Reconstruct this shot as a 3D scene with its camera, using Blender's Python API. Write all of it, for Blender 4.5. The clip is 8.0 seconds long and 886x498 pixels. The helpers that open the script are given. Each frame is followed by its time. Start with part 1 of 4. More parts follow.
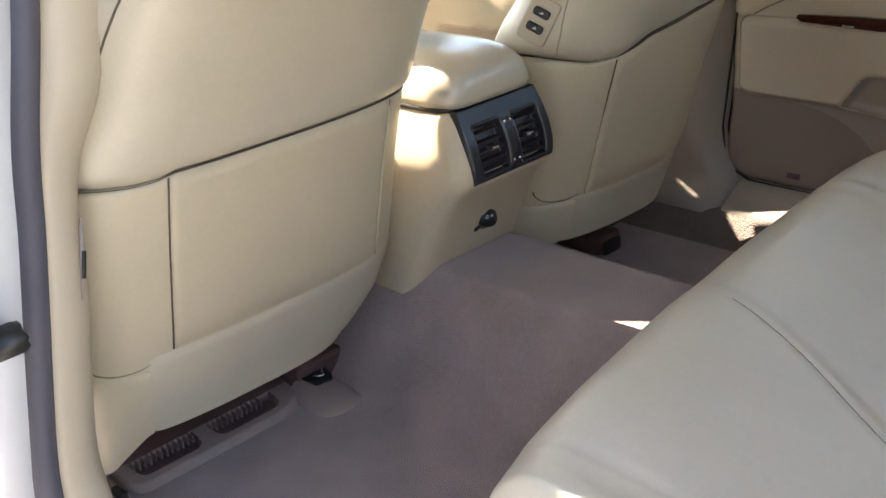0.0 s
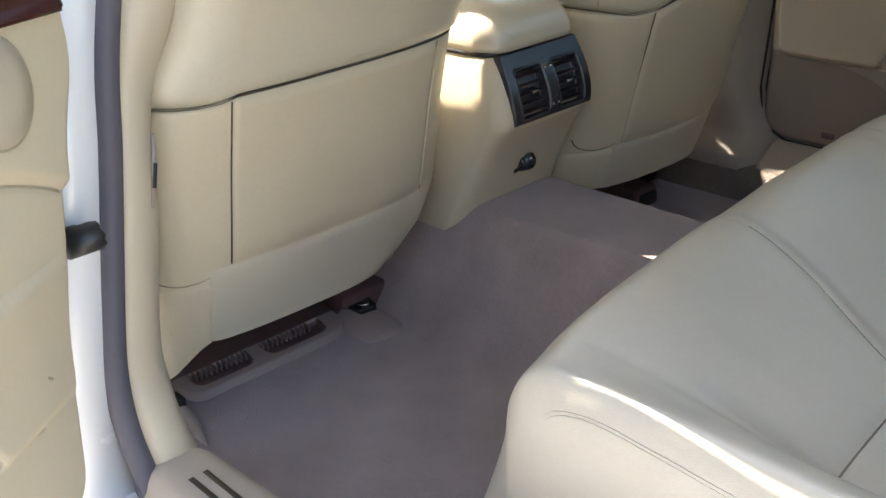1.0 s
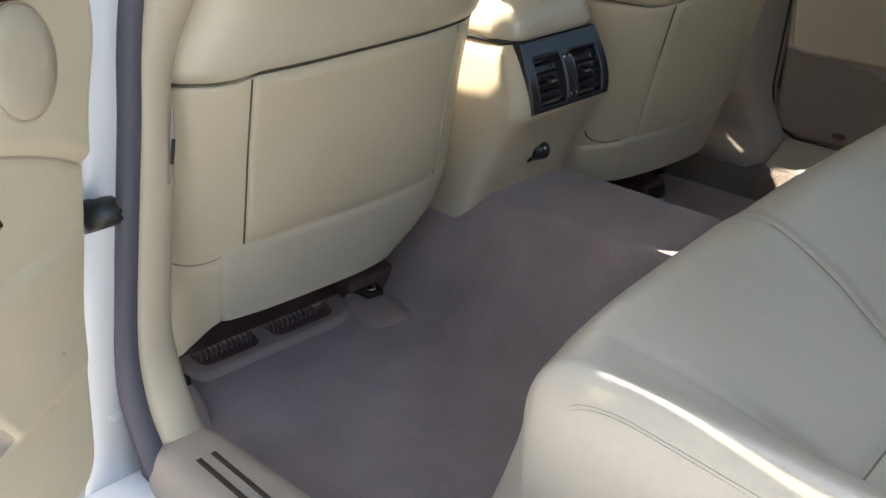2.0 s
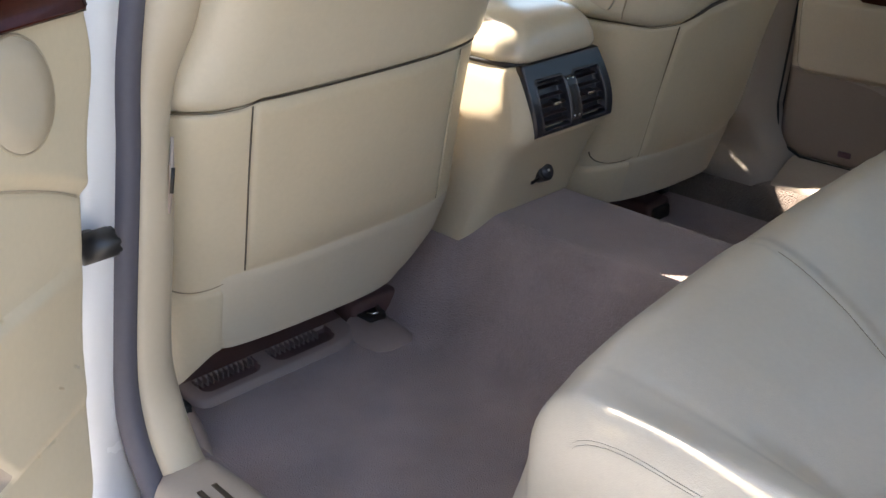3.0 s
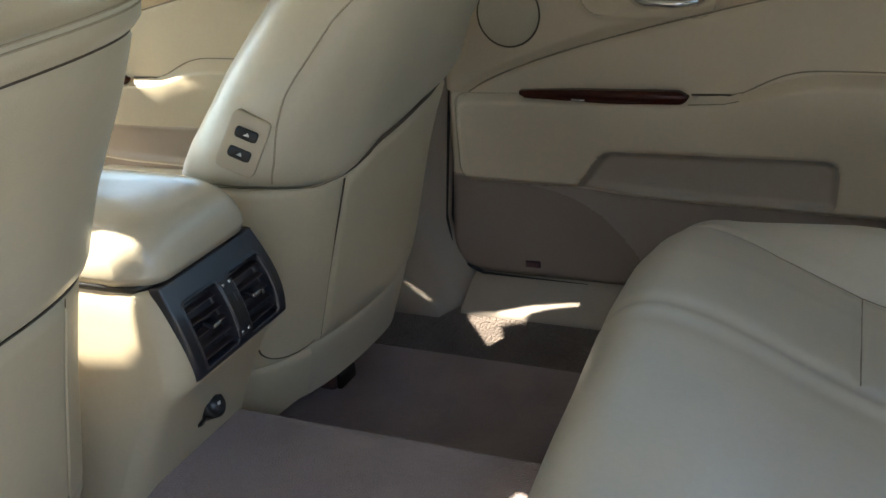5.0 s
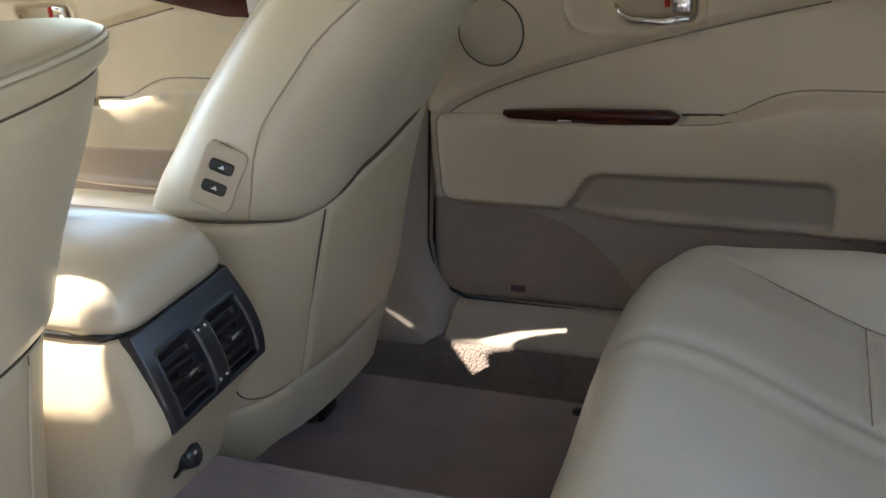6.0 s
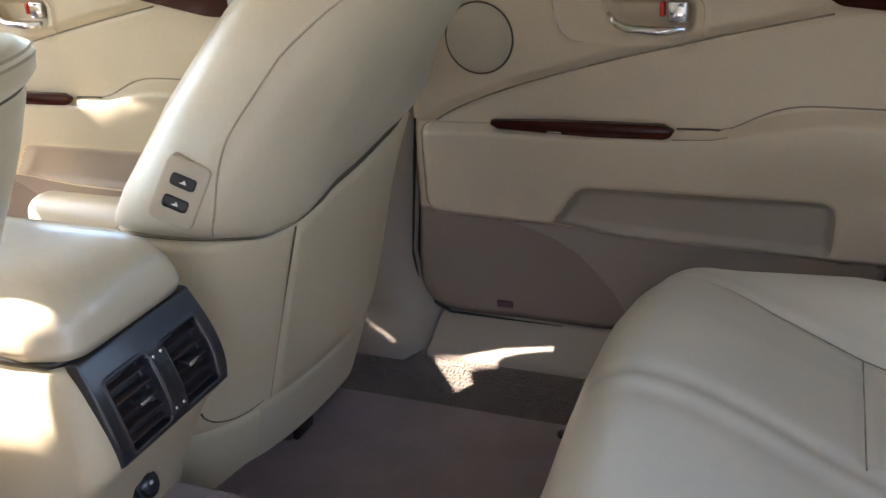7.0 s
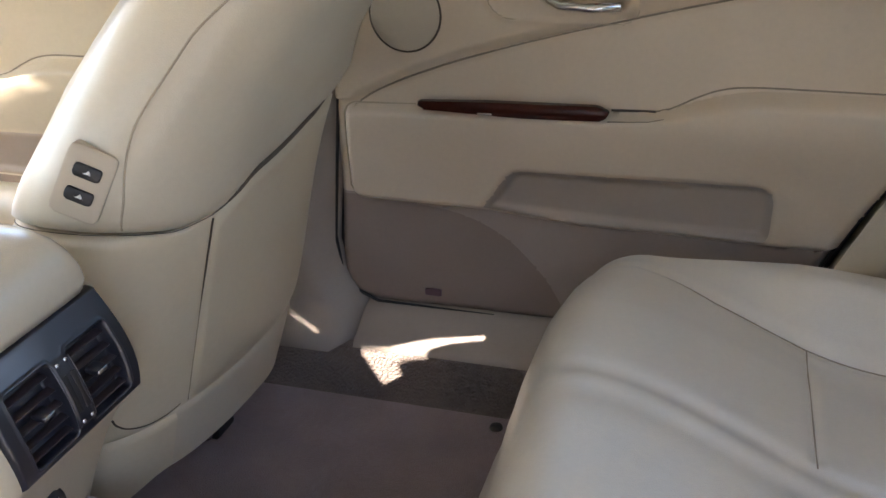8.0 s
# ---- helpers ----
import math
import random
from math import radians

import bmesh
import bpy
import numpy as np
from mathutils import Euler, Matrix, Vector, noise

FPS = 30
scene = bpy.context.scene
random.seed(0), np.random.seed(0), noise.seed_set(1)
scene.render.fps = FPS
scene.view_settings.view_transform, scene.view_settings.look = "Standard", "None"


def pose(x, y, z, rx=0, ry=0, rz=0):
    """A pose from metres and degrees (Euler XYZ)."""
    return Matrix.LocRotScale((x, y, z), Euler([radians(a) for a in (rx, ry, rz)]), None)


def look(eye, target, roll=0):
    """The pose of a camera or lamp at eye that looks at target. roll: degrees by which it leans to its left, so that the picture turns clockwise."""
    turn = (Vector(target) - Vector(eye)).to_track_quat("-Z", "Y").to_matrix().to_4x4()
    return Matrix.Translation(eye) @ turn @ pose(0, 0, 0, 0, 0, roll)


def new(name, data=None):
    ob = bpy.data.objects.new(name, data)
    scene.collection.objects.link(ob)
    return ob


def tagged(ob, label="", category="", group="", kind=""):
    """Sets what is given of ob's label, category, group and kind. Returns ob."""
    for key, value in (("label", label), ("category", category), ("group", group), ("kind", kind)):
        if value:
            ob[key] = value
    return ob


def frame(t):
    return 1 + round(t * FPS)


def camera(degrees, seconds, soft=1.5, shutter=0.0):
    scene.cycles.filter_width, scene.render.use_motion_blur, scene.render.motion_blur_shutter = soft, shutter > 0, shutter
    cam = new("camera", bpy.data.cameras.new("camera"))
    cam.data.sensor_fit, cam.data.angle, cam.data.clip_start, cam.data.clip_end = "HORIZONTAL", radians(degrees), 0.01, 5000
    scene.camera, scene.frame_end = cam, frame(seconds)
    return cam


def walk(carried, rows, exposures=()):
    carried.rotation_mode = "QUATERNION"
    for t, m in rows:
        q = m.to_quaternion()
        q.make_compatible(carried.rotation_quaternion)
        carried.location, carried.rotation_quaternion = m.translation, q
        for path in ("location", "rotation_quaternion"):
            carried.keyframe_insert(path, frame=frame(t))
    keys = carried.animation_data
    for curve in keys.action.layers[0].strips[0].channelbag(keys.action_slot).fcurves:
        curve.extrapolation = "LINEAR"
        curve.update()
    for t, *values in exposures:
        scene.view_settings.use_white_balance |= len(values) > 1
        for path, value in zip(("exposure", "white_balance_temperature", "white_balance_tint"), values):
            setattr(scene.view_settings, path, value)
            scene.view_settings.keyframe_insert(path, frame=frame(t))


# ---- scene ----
cam = camera(45.61, 8.0)
ROWS = [
    (0, 1.051, -1.141, 0.8975, 66.47, 4.446, 44.82),
    (0.5, 1.0583, -1.2088, 0.8732, 64.326, 3.04, 47.012),
    (0.8, 1.1028, -1.2218, 0.8790, 65.129, 3.338, 48.600),
    (1, 1.1479, -1.2191, 0.874, 65.618, 3.869, 47.95),
    (1.5, 1.1483, -1.2279, 0.8598, 64.803, 2.197, 47.172),
    (1.7, 1.1314, -1.2367, 0.8641, 64.768, 1.948, 47.598),
    (2.8, 1.1011, -1.2381, 0.8813, 65.341, 1.900, 49.040),
    (3, 1.0958, -1.222, 0.8843, 65.446, 1.995, 48.274),
    (3.5, 0.9825, -1.1602, 0.8992, 65.904, 2.168, 44.319),
    (4, 0.8892, -1.0684, 0.9449, 68.464, 2.671, 35.62),
    (4.5, 0.7978, -0.9599, 0.9383, 68.3, 4.676, 29.171),
    (5, 0.7182, -0.8743, 0.9251, 66.493, 4.973, 24.222),
    (5.2, 0.6938, -0.8732, 0.9282, 66.570, 3.980, 22.451),
    (6.3, 0.6664, -0.7837, 0.9404, 66.378, 5.498, 22.714),
    (6.5, 0.6813, -0.7689, 0.9442, 66.294, 5.09, 23.936),
    (7, 0.6704, -0.7307, 0.9378, 66.138, 4.146, 23.031),
    (7.5, 0.6228, -0.6908, 0.9339, 65.416, 2.961, 21.435),
    (8, 0.6253, -0.6662, 0.9255, 64.49, 2.791, 18.611),
]
walk(cam, [(t, pose(x, y, z, rx, ry, rz)) for t, x, y, z, rx, ry, rz in ROWS],
     [(0.0, 3.0, 7600, 15), (0.5, 2.95, 7400, 9), (1.0, 2.85, 7350, 11), (1.5, 2.6, 7300, 8), (3.0, 2.65, 7250, 15), (3.5, 2.5, 7300, 9), (4.0, 2.45, 7150, 6),
      (5.0, 2.55, 7000, 7), (6.5, 2.95, 6950, 15), (7.0, 3.1, 6950, 16), (8.0, 3.3, 6950, 19)])

# ---- world, sun and large lights ----
SUN_TO = Vector((-0.80, -0.15, 1.0)).normalized()      # the way towards the sun
world = bpy.data.worlds.new("sky")
scene.world = world
world.use_nodes = True
wn = world.node_tree
sky = wn.nodes.new("ShaderNodeTexSky")
sky.sky_type, sky.sun_disc = "NISHITA", False
sky.sun_elevation = math.asin(SUN_TO.z)
sky.sun_rotation = math.atan2(SUN_TO.x, SUN_TO.y)
wn.links.new(sky.outputs[0], wn.nodes["Background"].inputs[0])
wn.nodes["Background"].inputs[1].default_value = 0.15
sun = new("sun", bpy.data.lights.new("sun", "SUN"))
sun.data.energy, sun.data.angle, sun.data.color = 5.0, radians(0.38), (1.0, 0.95, 0.86)
sun.matrix_world = look((0, 0, 5), Vector((0, 0, 5)) - SUN_TO)


# ---- materials ----
def material(name, base, rough=0.5, vary=0.08, grain=0.0, grain_size=900.0, cell=False, metal=0.0, coat=0.0,
             mottle=6.0, spec=0.5, coat_rough=0.05, pucker=0.0, sheen=0.0, relief=0.002):
    """A procedural surface: base colour with broad mottling and fine speckle, and a fine bump of grain."""
    m = bpy.data.materials.new(name)
    m.use_nodes = True
    nt = m.node_tree
    b = nt.nodes["Principled BSDF"]
    tex = nt.nodes.new("ShaderNodeTexCoord")
    broad = nt.nodes.new("ShaderNodeTexNoise")
    broad.inputs["Scale"].default_value, broad.inputs["Detail"].default_value = mottle, 4
    fine = nt.nodes.new("ShaderNodeTexNoise")
    fine.inputs["Scale"].default_value, fine.inputs["Detail"].default_value = 140, 3
    for n in (broad, fine):
        nt.links.new(tex.outputs["Object"], n.inputs["Vector"])
    both = nt.nodes.new("ShaderNodeMath")
    both.operation = "MULTIPLY_ADD"
    nt.links.new(broad.outputs["Fac"], both.inputs[0])
    both.inputs[1].default_value = 0.7
    third = nt.nodes.new("ShaderNodeMath")
    third.operation = "MULTIPLY"
    nt.links.new(fine.outputs["Fac"], third.inputs[0])
    third.inputs[1].default_value = 0.3
    nt.links.new(third.outputs[0], both.inputs[2])
    ramp = nt.nodes.new("ShaderNodeValToRGB")
    ramp.color_ramp.elements[0].position, ramp.color_ramp.elements[1].position = 0.3, 0.7
    ramp.color_ramp.elements[0].color = (*[c * (1 - vary) for c in base], 1)
    ramp.color_ramp.elements[1].color = (*[min(0.95, c * (1 + vary)) for c in base], 1)
    nt.links.new(both.outputs[0], ramp.inputs[0])
    nt.links.new(ramp.outputs[0], b.inputs["Base Color"])
    b.inputs["Metallic"].default_value = metal
    b.inputs["Specular IOR Level"].default_value = spec
    b.inputs["Coat Weight"].default_value = coat
    b.inputs["Coat Roughness"].default_value = coat_rough
    b.inputs["Sheen Weight"].default_value = sheen
    rr = nt.nodes.new("ShaderNodeMapRange")
    nt.links.new(broad.outputs["Fac"], rr.inputs[0])
    rr.inputs[3].default_value, rr.inputs[4].default_value = max(0.02, rough - 0.07), min(1, rough + 0.07)
    nt.links.new(rr.outputs[0], b.inputs["Roughness"])
    if grain:
        if cell:
            g = nt.nodes.new("ShaderNodeTexVoronoi")
            g.inputs["Scale"].default_value = grain_size
            out = g.outputs["Distance"]
        else:
            g = nt.nodes.new("ShaderNodeTexNoise")
            g.inputs["Scale"].default_value, g.inputs["Detail"].default_value = grain_size, 4
            out = g.outputs["Fac"]
        nt.links.new(tex.outputs["Object"], g.inputs["Vector"])
        bump = nt.nodes.new("ShaderNodeBump")
        bump.inputs["Strength"].default_value, bump.inputs["Distance"].default_value = grain, relief
        nt.links.new(out, bump.inputs["Height"])
        nt.links.new(bump.outputs[0], b.inputs["Normal"])
        if pucker:
            soft = nt.nodes.new("ShaderNodeTexNoise")
            soft.inputs["Scale"].default_value, soft.inputs["Detail"].default_value, soft.inputs["Distortion"].default_value = 16, 2, 0.6
            nt.links.new(tex.outputs["Object"], soft.inputs["Vector"])
            fold = nt.nodes.new("ShaderNodeBump")
            fold.inputs["Strength"].default_value, fold.inputs["Distance"].default_value = pucker, 0.01
            nt.links.new(soft.outputs["Fac"], fold.inputs["Height"])
            nt.links.new(fold.outputs[0], bump.inputs["Normal"])
    return m


# far rear door's armrest leather, reddened to stand in for warm bounced light
BOUNCE_LEATHER = material("cream_leather_warm_bounce", (0.60, 0.49, 0.36), 0.42, 0.06, 0.12, 700, True)
LEATHER_SEAT = material("cream_seat_leather", (0.56, 0.495, 0.375), 0.36, 0.06, 0.12, 700, True, coat=0.45, coat_rough=0.28, pucker=0.12)
LEATHER_BENCH = material("cream_bench_leather", (0.575, 0.525, 0.437), 0.36, 0.06, 0.12, 700, True, coat=0.55, coat_rough=0.26, pucker=0.10)
LEATHER_GLOSS = material("polished_cream_leather", (0.55, 0.49, 0.38), 0.34, 0.06, 0.10, 700, True, coat=1.0, coat_rough=0.16, pucker=0.14)
VINYL = material("cream_vinyl", (0.57, 0.485, 0.345), 0.46, 0.06, 0.1, 900, True, pucker=0.05)
PLASTIC = material("cream_plastic", (0.495, 0.42, 0.312), 0.45, 0.04, 0.06, 1500)
TAUPE = material("taupe_grille_cloth", (0.25, 0.19, 0.152), 0.8, 0.06, 0.3, 1200)
# copy of the cream vinyl with warm bounced light put into its colour
BOUNCE_VINYL = material("cream_vinyl_warm_bounce", (0.59, 0.483, 0.352), 0.46, 0.06, 0.1, 900, True, pucker=0.05)
# one taupe plastic twice: far copy darkened for the shade, near copy lit
SILL_SHADE = material("taupe_sill_plastic_shaded", (0.345, 0.293, 0.245), 0.5, 0.06, 0.08, 1300)
SILL_NEAR = material("taupe_sill_plastic_lit", (0.42, 0.36, 0.30), 0.5, 0.06, 0.08, 1300)
LOWER = material("taupe_lower_trim", (0.325, 0.26, 0.213), 0.55, 0.06, 0.1, 1100)
POCKET = material("taupe_leather", (0.39, 0.318, 0.25), 0.5, 0.05, 0.12, 700, True)
CARPET = material("grey_beige_carpet", (0.303, 0.232, 0.228), 0.95, 0.22, 1.0, 420, sheen=0.3, mottle=9, relief=0.0035)
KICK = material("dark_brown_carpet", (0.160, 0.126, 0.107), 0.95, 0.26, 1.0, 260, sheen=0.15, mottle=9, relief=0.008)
RAILTRIM = material("taupe_plastic", (0.33, 0.272, 0.24), 0.5, 0.06, 0.1, 1200)
MAROON = material("dark_maroon_plastic", (0.115, 0.065, 0.062), 0.45, 0.1, 0.08, 1200)
SLATE = material("slate_plastic", (0.017, 0.018, 0.026), 0.32, 0.1, 0.04, 1500, coat=0.5, coat_rough=0.15)
BLACK = material("black_plastic", (0.015, 0.014, 0.014), 0.4, 0.1, 0.05, 1500)
GAP = material("dark_gap", (0.09, 0.068, 0.048), 0.8, 0.1)
SEAM_DARK = material("shaded_seam_thread", (0.24, 0.195, 0.14), 0.7, 0.1)
SEAM = material("seam_thread", (0.42, 0.35, 0.25), 0.7, 0.1)
DARK_CHROME = material("dark_satin_chrome", (0.22, 0.22, 0.24), 0.32, 0.05, metal=1.0)
CHROME = material("chrome", (0.75, 0.75, 0.76), 0.12, 0.03, metal=1.0)
WOOD = material("dark_walnut", (0.045, 0.010, 0.006), 0.20, 0.35, mottle=14, spec=0.22)
PAINT = material("white_car_paint", (0.86, 0.87, 0.89), 0.25, 0.02, coat=0.8)
RUBBER = material("grey_weatherstrip_rubber", (0.085, 0.08, 0.10), 0.6, 0.1, 0.1, 900)
WHITE = material("white_mark", (0.7, 0.7, 0.7), 0.5, 0.02)
RED = material("red_mark", (0.5, 0.03, 0.02), 0.5, 0.05)
CLOTH = material("cream_headliner_cloth", (0.62, 0.57, 0.47), 0.95, 0.04, 0.3, 1500)
CONCRETE = material("grey_concrete", (0.32, 0.31, 0.295), 0.9, 0.15, 0.4, 60, mottle=1.2)




def glass(name, tint):
    """Thin window glass: mostly clear, tinted, with a weak gloss."""
    m = bpy.data.materials.new(name)
    m.use_nodes = True
    nt = m.node_tree
    nt.nodes.remove(nt.nodes["Principled BSDF"])
    clear, gloss, mix = nt.nodes.new("ShaderNodeBsdfTransparent"), nt.nodes.new("ShaderNodeBsdfGlossy"), nt.nodes.new("ShaderNodeMixShader")
    fres = nt.nodes.new("ShaderNodeFresnel")
    fres.inputs["IOR"].default_value = 1.45
    clear.inputs[0].default_value = (*tint, 1)
    gloss.inputs["Roughness"].default_value = 0.02
    nt.links.new(fres.outputs[0], mix.inputs[0])
    nt.links.new(clear.outputs[0], mix.inputs[1])
    nt.links.new(gloss.outputs[0], mix.inputs[2])
    nt.links.new(mix.outputs[0], nt.nodes["Material Output"].inputs[0])
    return m


TINT = glass("tinted_glass", (0.66, 0.70, 0.69))
DOOR_GLASS = glass("rear_door_glass", (0.50, 0.55, 0.53))
CLEAR = glass("windscreen_glass", (0.88, 0.92, 0.90))


# ---- building tools ----
def part(name, bm, mat, parent=None, label="", smooth=True):
    """Links a bmesh as one mesh object under a thing or a part."""
    bmesh.ops.recalc_face_normals(bm, faces=bm.faces)
    up, off = parent, Vector()
    while up:
        off, up = off + up.location, up.parent
    bmesh.ops.translate(bm, vec=-off, verts=bm.verts)
    me = bpy.data.meshes.new(name)
    bm.to_mesh(me)
    bm.free()
    me.materials.append(mat)
    if smooth:
        me.polygons.foreach_set("use_smooth", [True] * len(me.polygons))
    ob = new(name, me)
    ob.parent = parent
    if label:
        ob["label"] = label
    return ob


def thing(name, x=0, y=0, z=0, label="", category="", group="", kind=""):
    ob = new(name)
    ob.empty_display_size = 0.05
    ob.location = (x, y, z)
    return tagged(ob, label, category, group, kind)


def grid(P, close_u=False, close_v=False):
    """Vertices and quads of an array of points (nu, nv, 3)."""
    nu, nv = P.shape[:2]
    faces = []
    for i in range(nu if close_u else nu - 1):
        for j in range(nv if close_v else nv - 1):
            a, b = (i + 1) % nu, (j + 1) % nv
            faces.append((i * nv + j, a * nv + j, a * nv + b, i * nv + b))
    return P.reshape(-1, 3), faces


def bm_grid(P, close_u=False, close_v=False, cap=False):
    v, f = grid(P, close_u, close_v)
    bm = bmesh.new()
    vs = [bm.verts.new(p) for p in v]
    for q in f:
        try:
            bm.faces.new([vs[k] for k in q])
        except ValueError:
            pass
    if cap:
        nv = P.shape[1]
        bm.faces.new(vs[:nv])
        bm.faces.new(vs[-nv:][::-1])
    return bm


def bm_box(x0, x1, y0, y1, z0, z1, r=0.0, seg=2):
    bm = bmesh.new()
    bmesh.ops.create_cube(bm, size=1)
    for v in bm.verts:
        v.co = Vector((x0 + (v.co.x + 0.5) * (x1 - x0), y0 + (v.co.y + 0.5) * (y1 - y0), z0 + (v.co.z + 0.5) * (z1 - z0)))
    if r:
        bmesh.ops.bevel(bm, geom=list(bm.edges), offset=r, segments=seg, profile=0.5, affect="EDGES")
    return bm


def bm_tube(points, r, n=8, caps=True):
    """A round bar along points."""
    pts = [Vector(p) for p in points]
    rings = []
    for i, p in enumerate(pts):
        d = (pts[min(i + 1, len(pts) - 1)] - pts[max(i - 1, 0)]).normalized()
        a = d.orthogonal().normalized() if i == 0 else (rings[-1][1] - d * rings[-1][1].dot(d)).normalized()
        b = d.cross(a)
        rr = r[i] if isinstance(r, (list, tuple)) else r
        rings.append(([p + rr * (math.cos(2 * math.pi * k / n) * a + math.sin(2 * math.pi * k / n) * b) for k in range(n)], a))
    return bm_grid(np.array([[tuple(q) for q in ring] for ring, _ in rings]), close_v=True, cap=caps)


def bm_prism(outline, lift, r=0.0, seg=2):
    """A flat plate: a closed 3D outline moved by the vector lift, with rounded rims."""
    bm = bmesh.new()
    a = [bm.verts.new(p) for p in outline]
    b = [bm.verts.new(Vector(p) + Vector(lift)) for p in outline]
    n = len(a)
    bm.faces.new(a[::-1])
    top = bm.faces.new(b)
    for i in range(n):
        bm.faces.new((a[i], a[(i + 1) % n], b[(i + 1) % n], b[i]))
    if r:
        bmesh.ops.bevel(bm, geom=list(top.edges), offset=r, segments=seg, profile=0.5, affect="EDGES")
    return bm


def smooth(t):
    t = np.clip(t, 0, 1)
    return t * t * (3 - 2 * t)


def smooth_path(pts, n=8, flat=False):
    """A Catmull-Rom curve through the points; flat: its first two coordinates alone."""
    P = [Vector(p) for p in pts]
    P = [2 * P[0] - P[1]] + P + [2 * P[-1] - P[-2]]
    out = []
    for i in range(1, len(P) - 2):
        for k in range(n):
            t = k / n
            a, b, c, e = P[i - 1], P[i], P[i + 1], P[i + 2]
            out.append(0.5 * (2 * b + (c - a) * t + (2 * a - 5 * b + 4 * c - e) * t * t + (3 * b - a - 3 * c + e) * t ** 3))
    out.append(P[-2])
    return [(p.x, p.y) for p in out] if flat else out


def round_poly(pts, r, n=5):
    """Corner points of a polygon rounded to arcs (2D); r: one radius or one per corner."""
    out, m = [], len(pts)
    for i in range(m):
        p, q, s = Vector(pts[i - 1]), Vector(pts[i]), Vector(pts[(i + 1) % m])
        rr = r[i] if isinstance(r, (list, tuple)) else r
        a, b = (p - q), (s - q)
        k = min(rr, a.length * 0.45, b.length * 0.45)
        a, b = q + a.normalized() * k, q + b.normalized() * k
        for j in range(n + 1):
            t = j / n
            out.append(tuple((1 - t) ** 2 * a + 2 * t * (1 - t) * q + t * t * b))
    return out


def inside(x, z, poly):
    """Signed distance of the arrays x, z to a closed polygon, positive inside."""
    px, pz = x.ravel(), z.ravel()
    best, odd = np.full(px.shape, 1e9), np.zeros(px.shape, bool)
    for (ax, az), (bx, bz) in zip(poly, poly[1:] + poly[:1]):
        ex, ez = bx - ax, bz - az
        t = np.clip(((px - ax) * ex + (pz - az) * ez) / (ex * ex + ez * ez + 1e-12), 0, 1)
        best = np.minimum(best, np.hypot(px - ax - t * ex, pz - az - t * ez))
        cross = (az > pz) != (bz > pz)
        with np.errstate(divide="ignore", invalid="ignore"):
            odd ^= cross & (px < ax + (pz - az) * ex / (bz - az + 1e-15))
    return np.where(odd, best, -best).reshape(x.shape)


# ---- ground and the car's shell ----
g = bm_grid(np.array([[(x, y, -0.42) for y in (-400, -3, 0, 3, 400)] for x in (-400, -4, 0, 4, 400)], float))
tagged(part("ground", g, CONCRETE), "grey concrete ground under the parked car", "ground", kind="structure")


def tunnel_z(x, y):
    a = np.abs(y)
    hump = 0.2 * (1 - smooth((a - 0.085) / np.where(y < 0, 0.16, 0.035)))
    sill = np.where(y < 0, 0.06 * smooth((a - 0.655) / 0.05), 0.063 * np.clip((a - 0.632) / 0.044, 0, 1))
    return hump + sill


xs, ys = np.linspace(-1.3, 0.62, 97), np.linspace(-0.71, 0.71, 143)
X, Y = np.meshgrid(xs, ys, indexing="ij")
Z = tunnel_z(X, Y)
Z += np.where(Y > 0.15, -0.012, 0)
near_cells = ys <= 0.6325
carpet = part("floor", bm_grid(np.stack([X, Y, Z], -1)[:, near_cells]), CARPET)
tagged(carpet, "grey-beige cut-pile carpet over the tunnel and footwells", "carpet", kind="structure")
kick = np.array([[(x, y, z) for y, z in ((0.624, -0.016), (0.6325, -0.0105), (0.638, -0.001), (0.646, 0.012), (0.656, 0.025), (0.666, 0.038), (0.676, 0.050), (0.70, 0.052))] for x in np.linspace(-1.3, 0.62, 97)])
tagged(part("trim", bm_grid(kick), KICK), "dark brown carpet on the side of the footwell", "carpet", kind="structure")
# made-up wall that cuts low sky light on the bench's near side
wall = part("wall_5", bm_box(-9, 9, -3.4, -3.2, -0.42, 1.6, 0.02), CONCRETE)
tagged(wall, "unseen low concrete wall added to hold back light on the bench side", "wall", kind="structure")

# roof pierced by added sun holes; with side rails and pillars it closes the cabin
roof = thing("roof", 0, 0, 1.13, "cream cloth headliner with holes added to let sun patches in", "roof", kind="structure")


def bm_pierced(outline, holes, z0, z1):
    """A flat panel between the heights z0 and z1, pierced by holes."""
    bm = bmesh.new()
    for loop in (outline, *holes):
        vs = [bm.verts.new((x, y, z0)) for x, y in loop]
        for a, b in zip(vs, vs[1:] + vs[:1]):
            bm.edges.new((a, b))
    bmesh.ops.triangle_fill(bm, use_beauty=True, use_dissolve=False, edges=list(bm.edges))
    up = bmesh.ops.extrude_face_region(bm, geom=list(bm.faces))
    bmesh.ops.translate(bm, vec=(0, 0, z1 - z0), verts=[v for v in up["geom"] if isinstance(v, bmesh.types.BMVert)])
    return bm


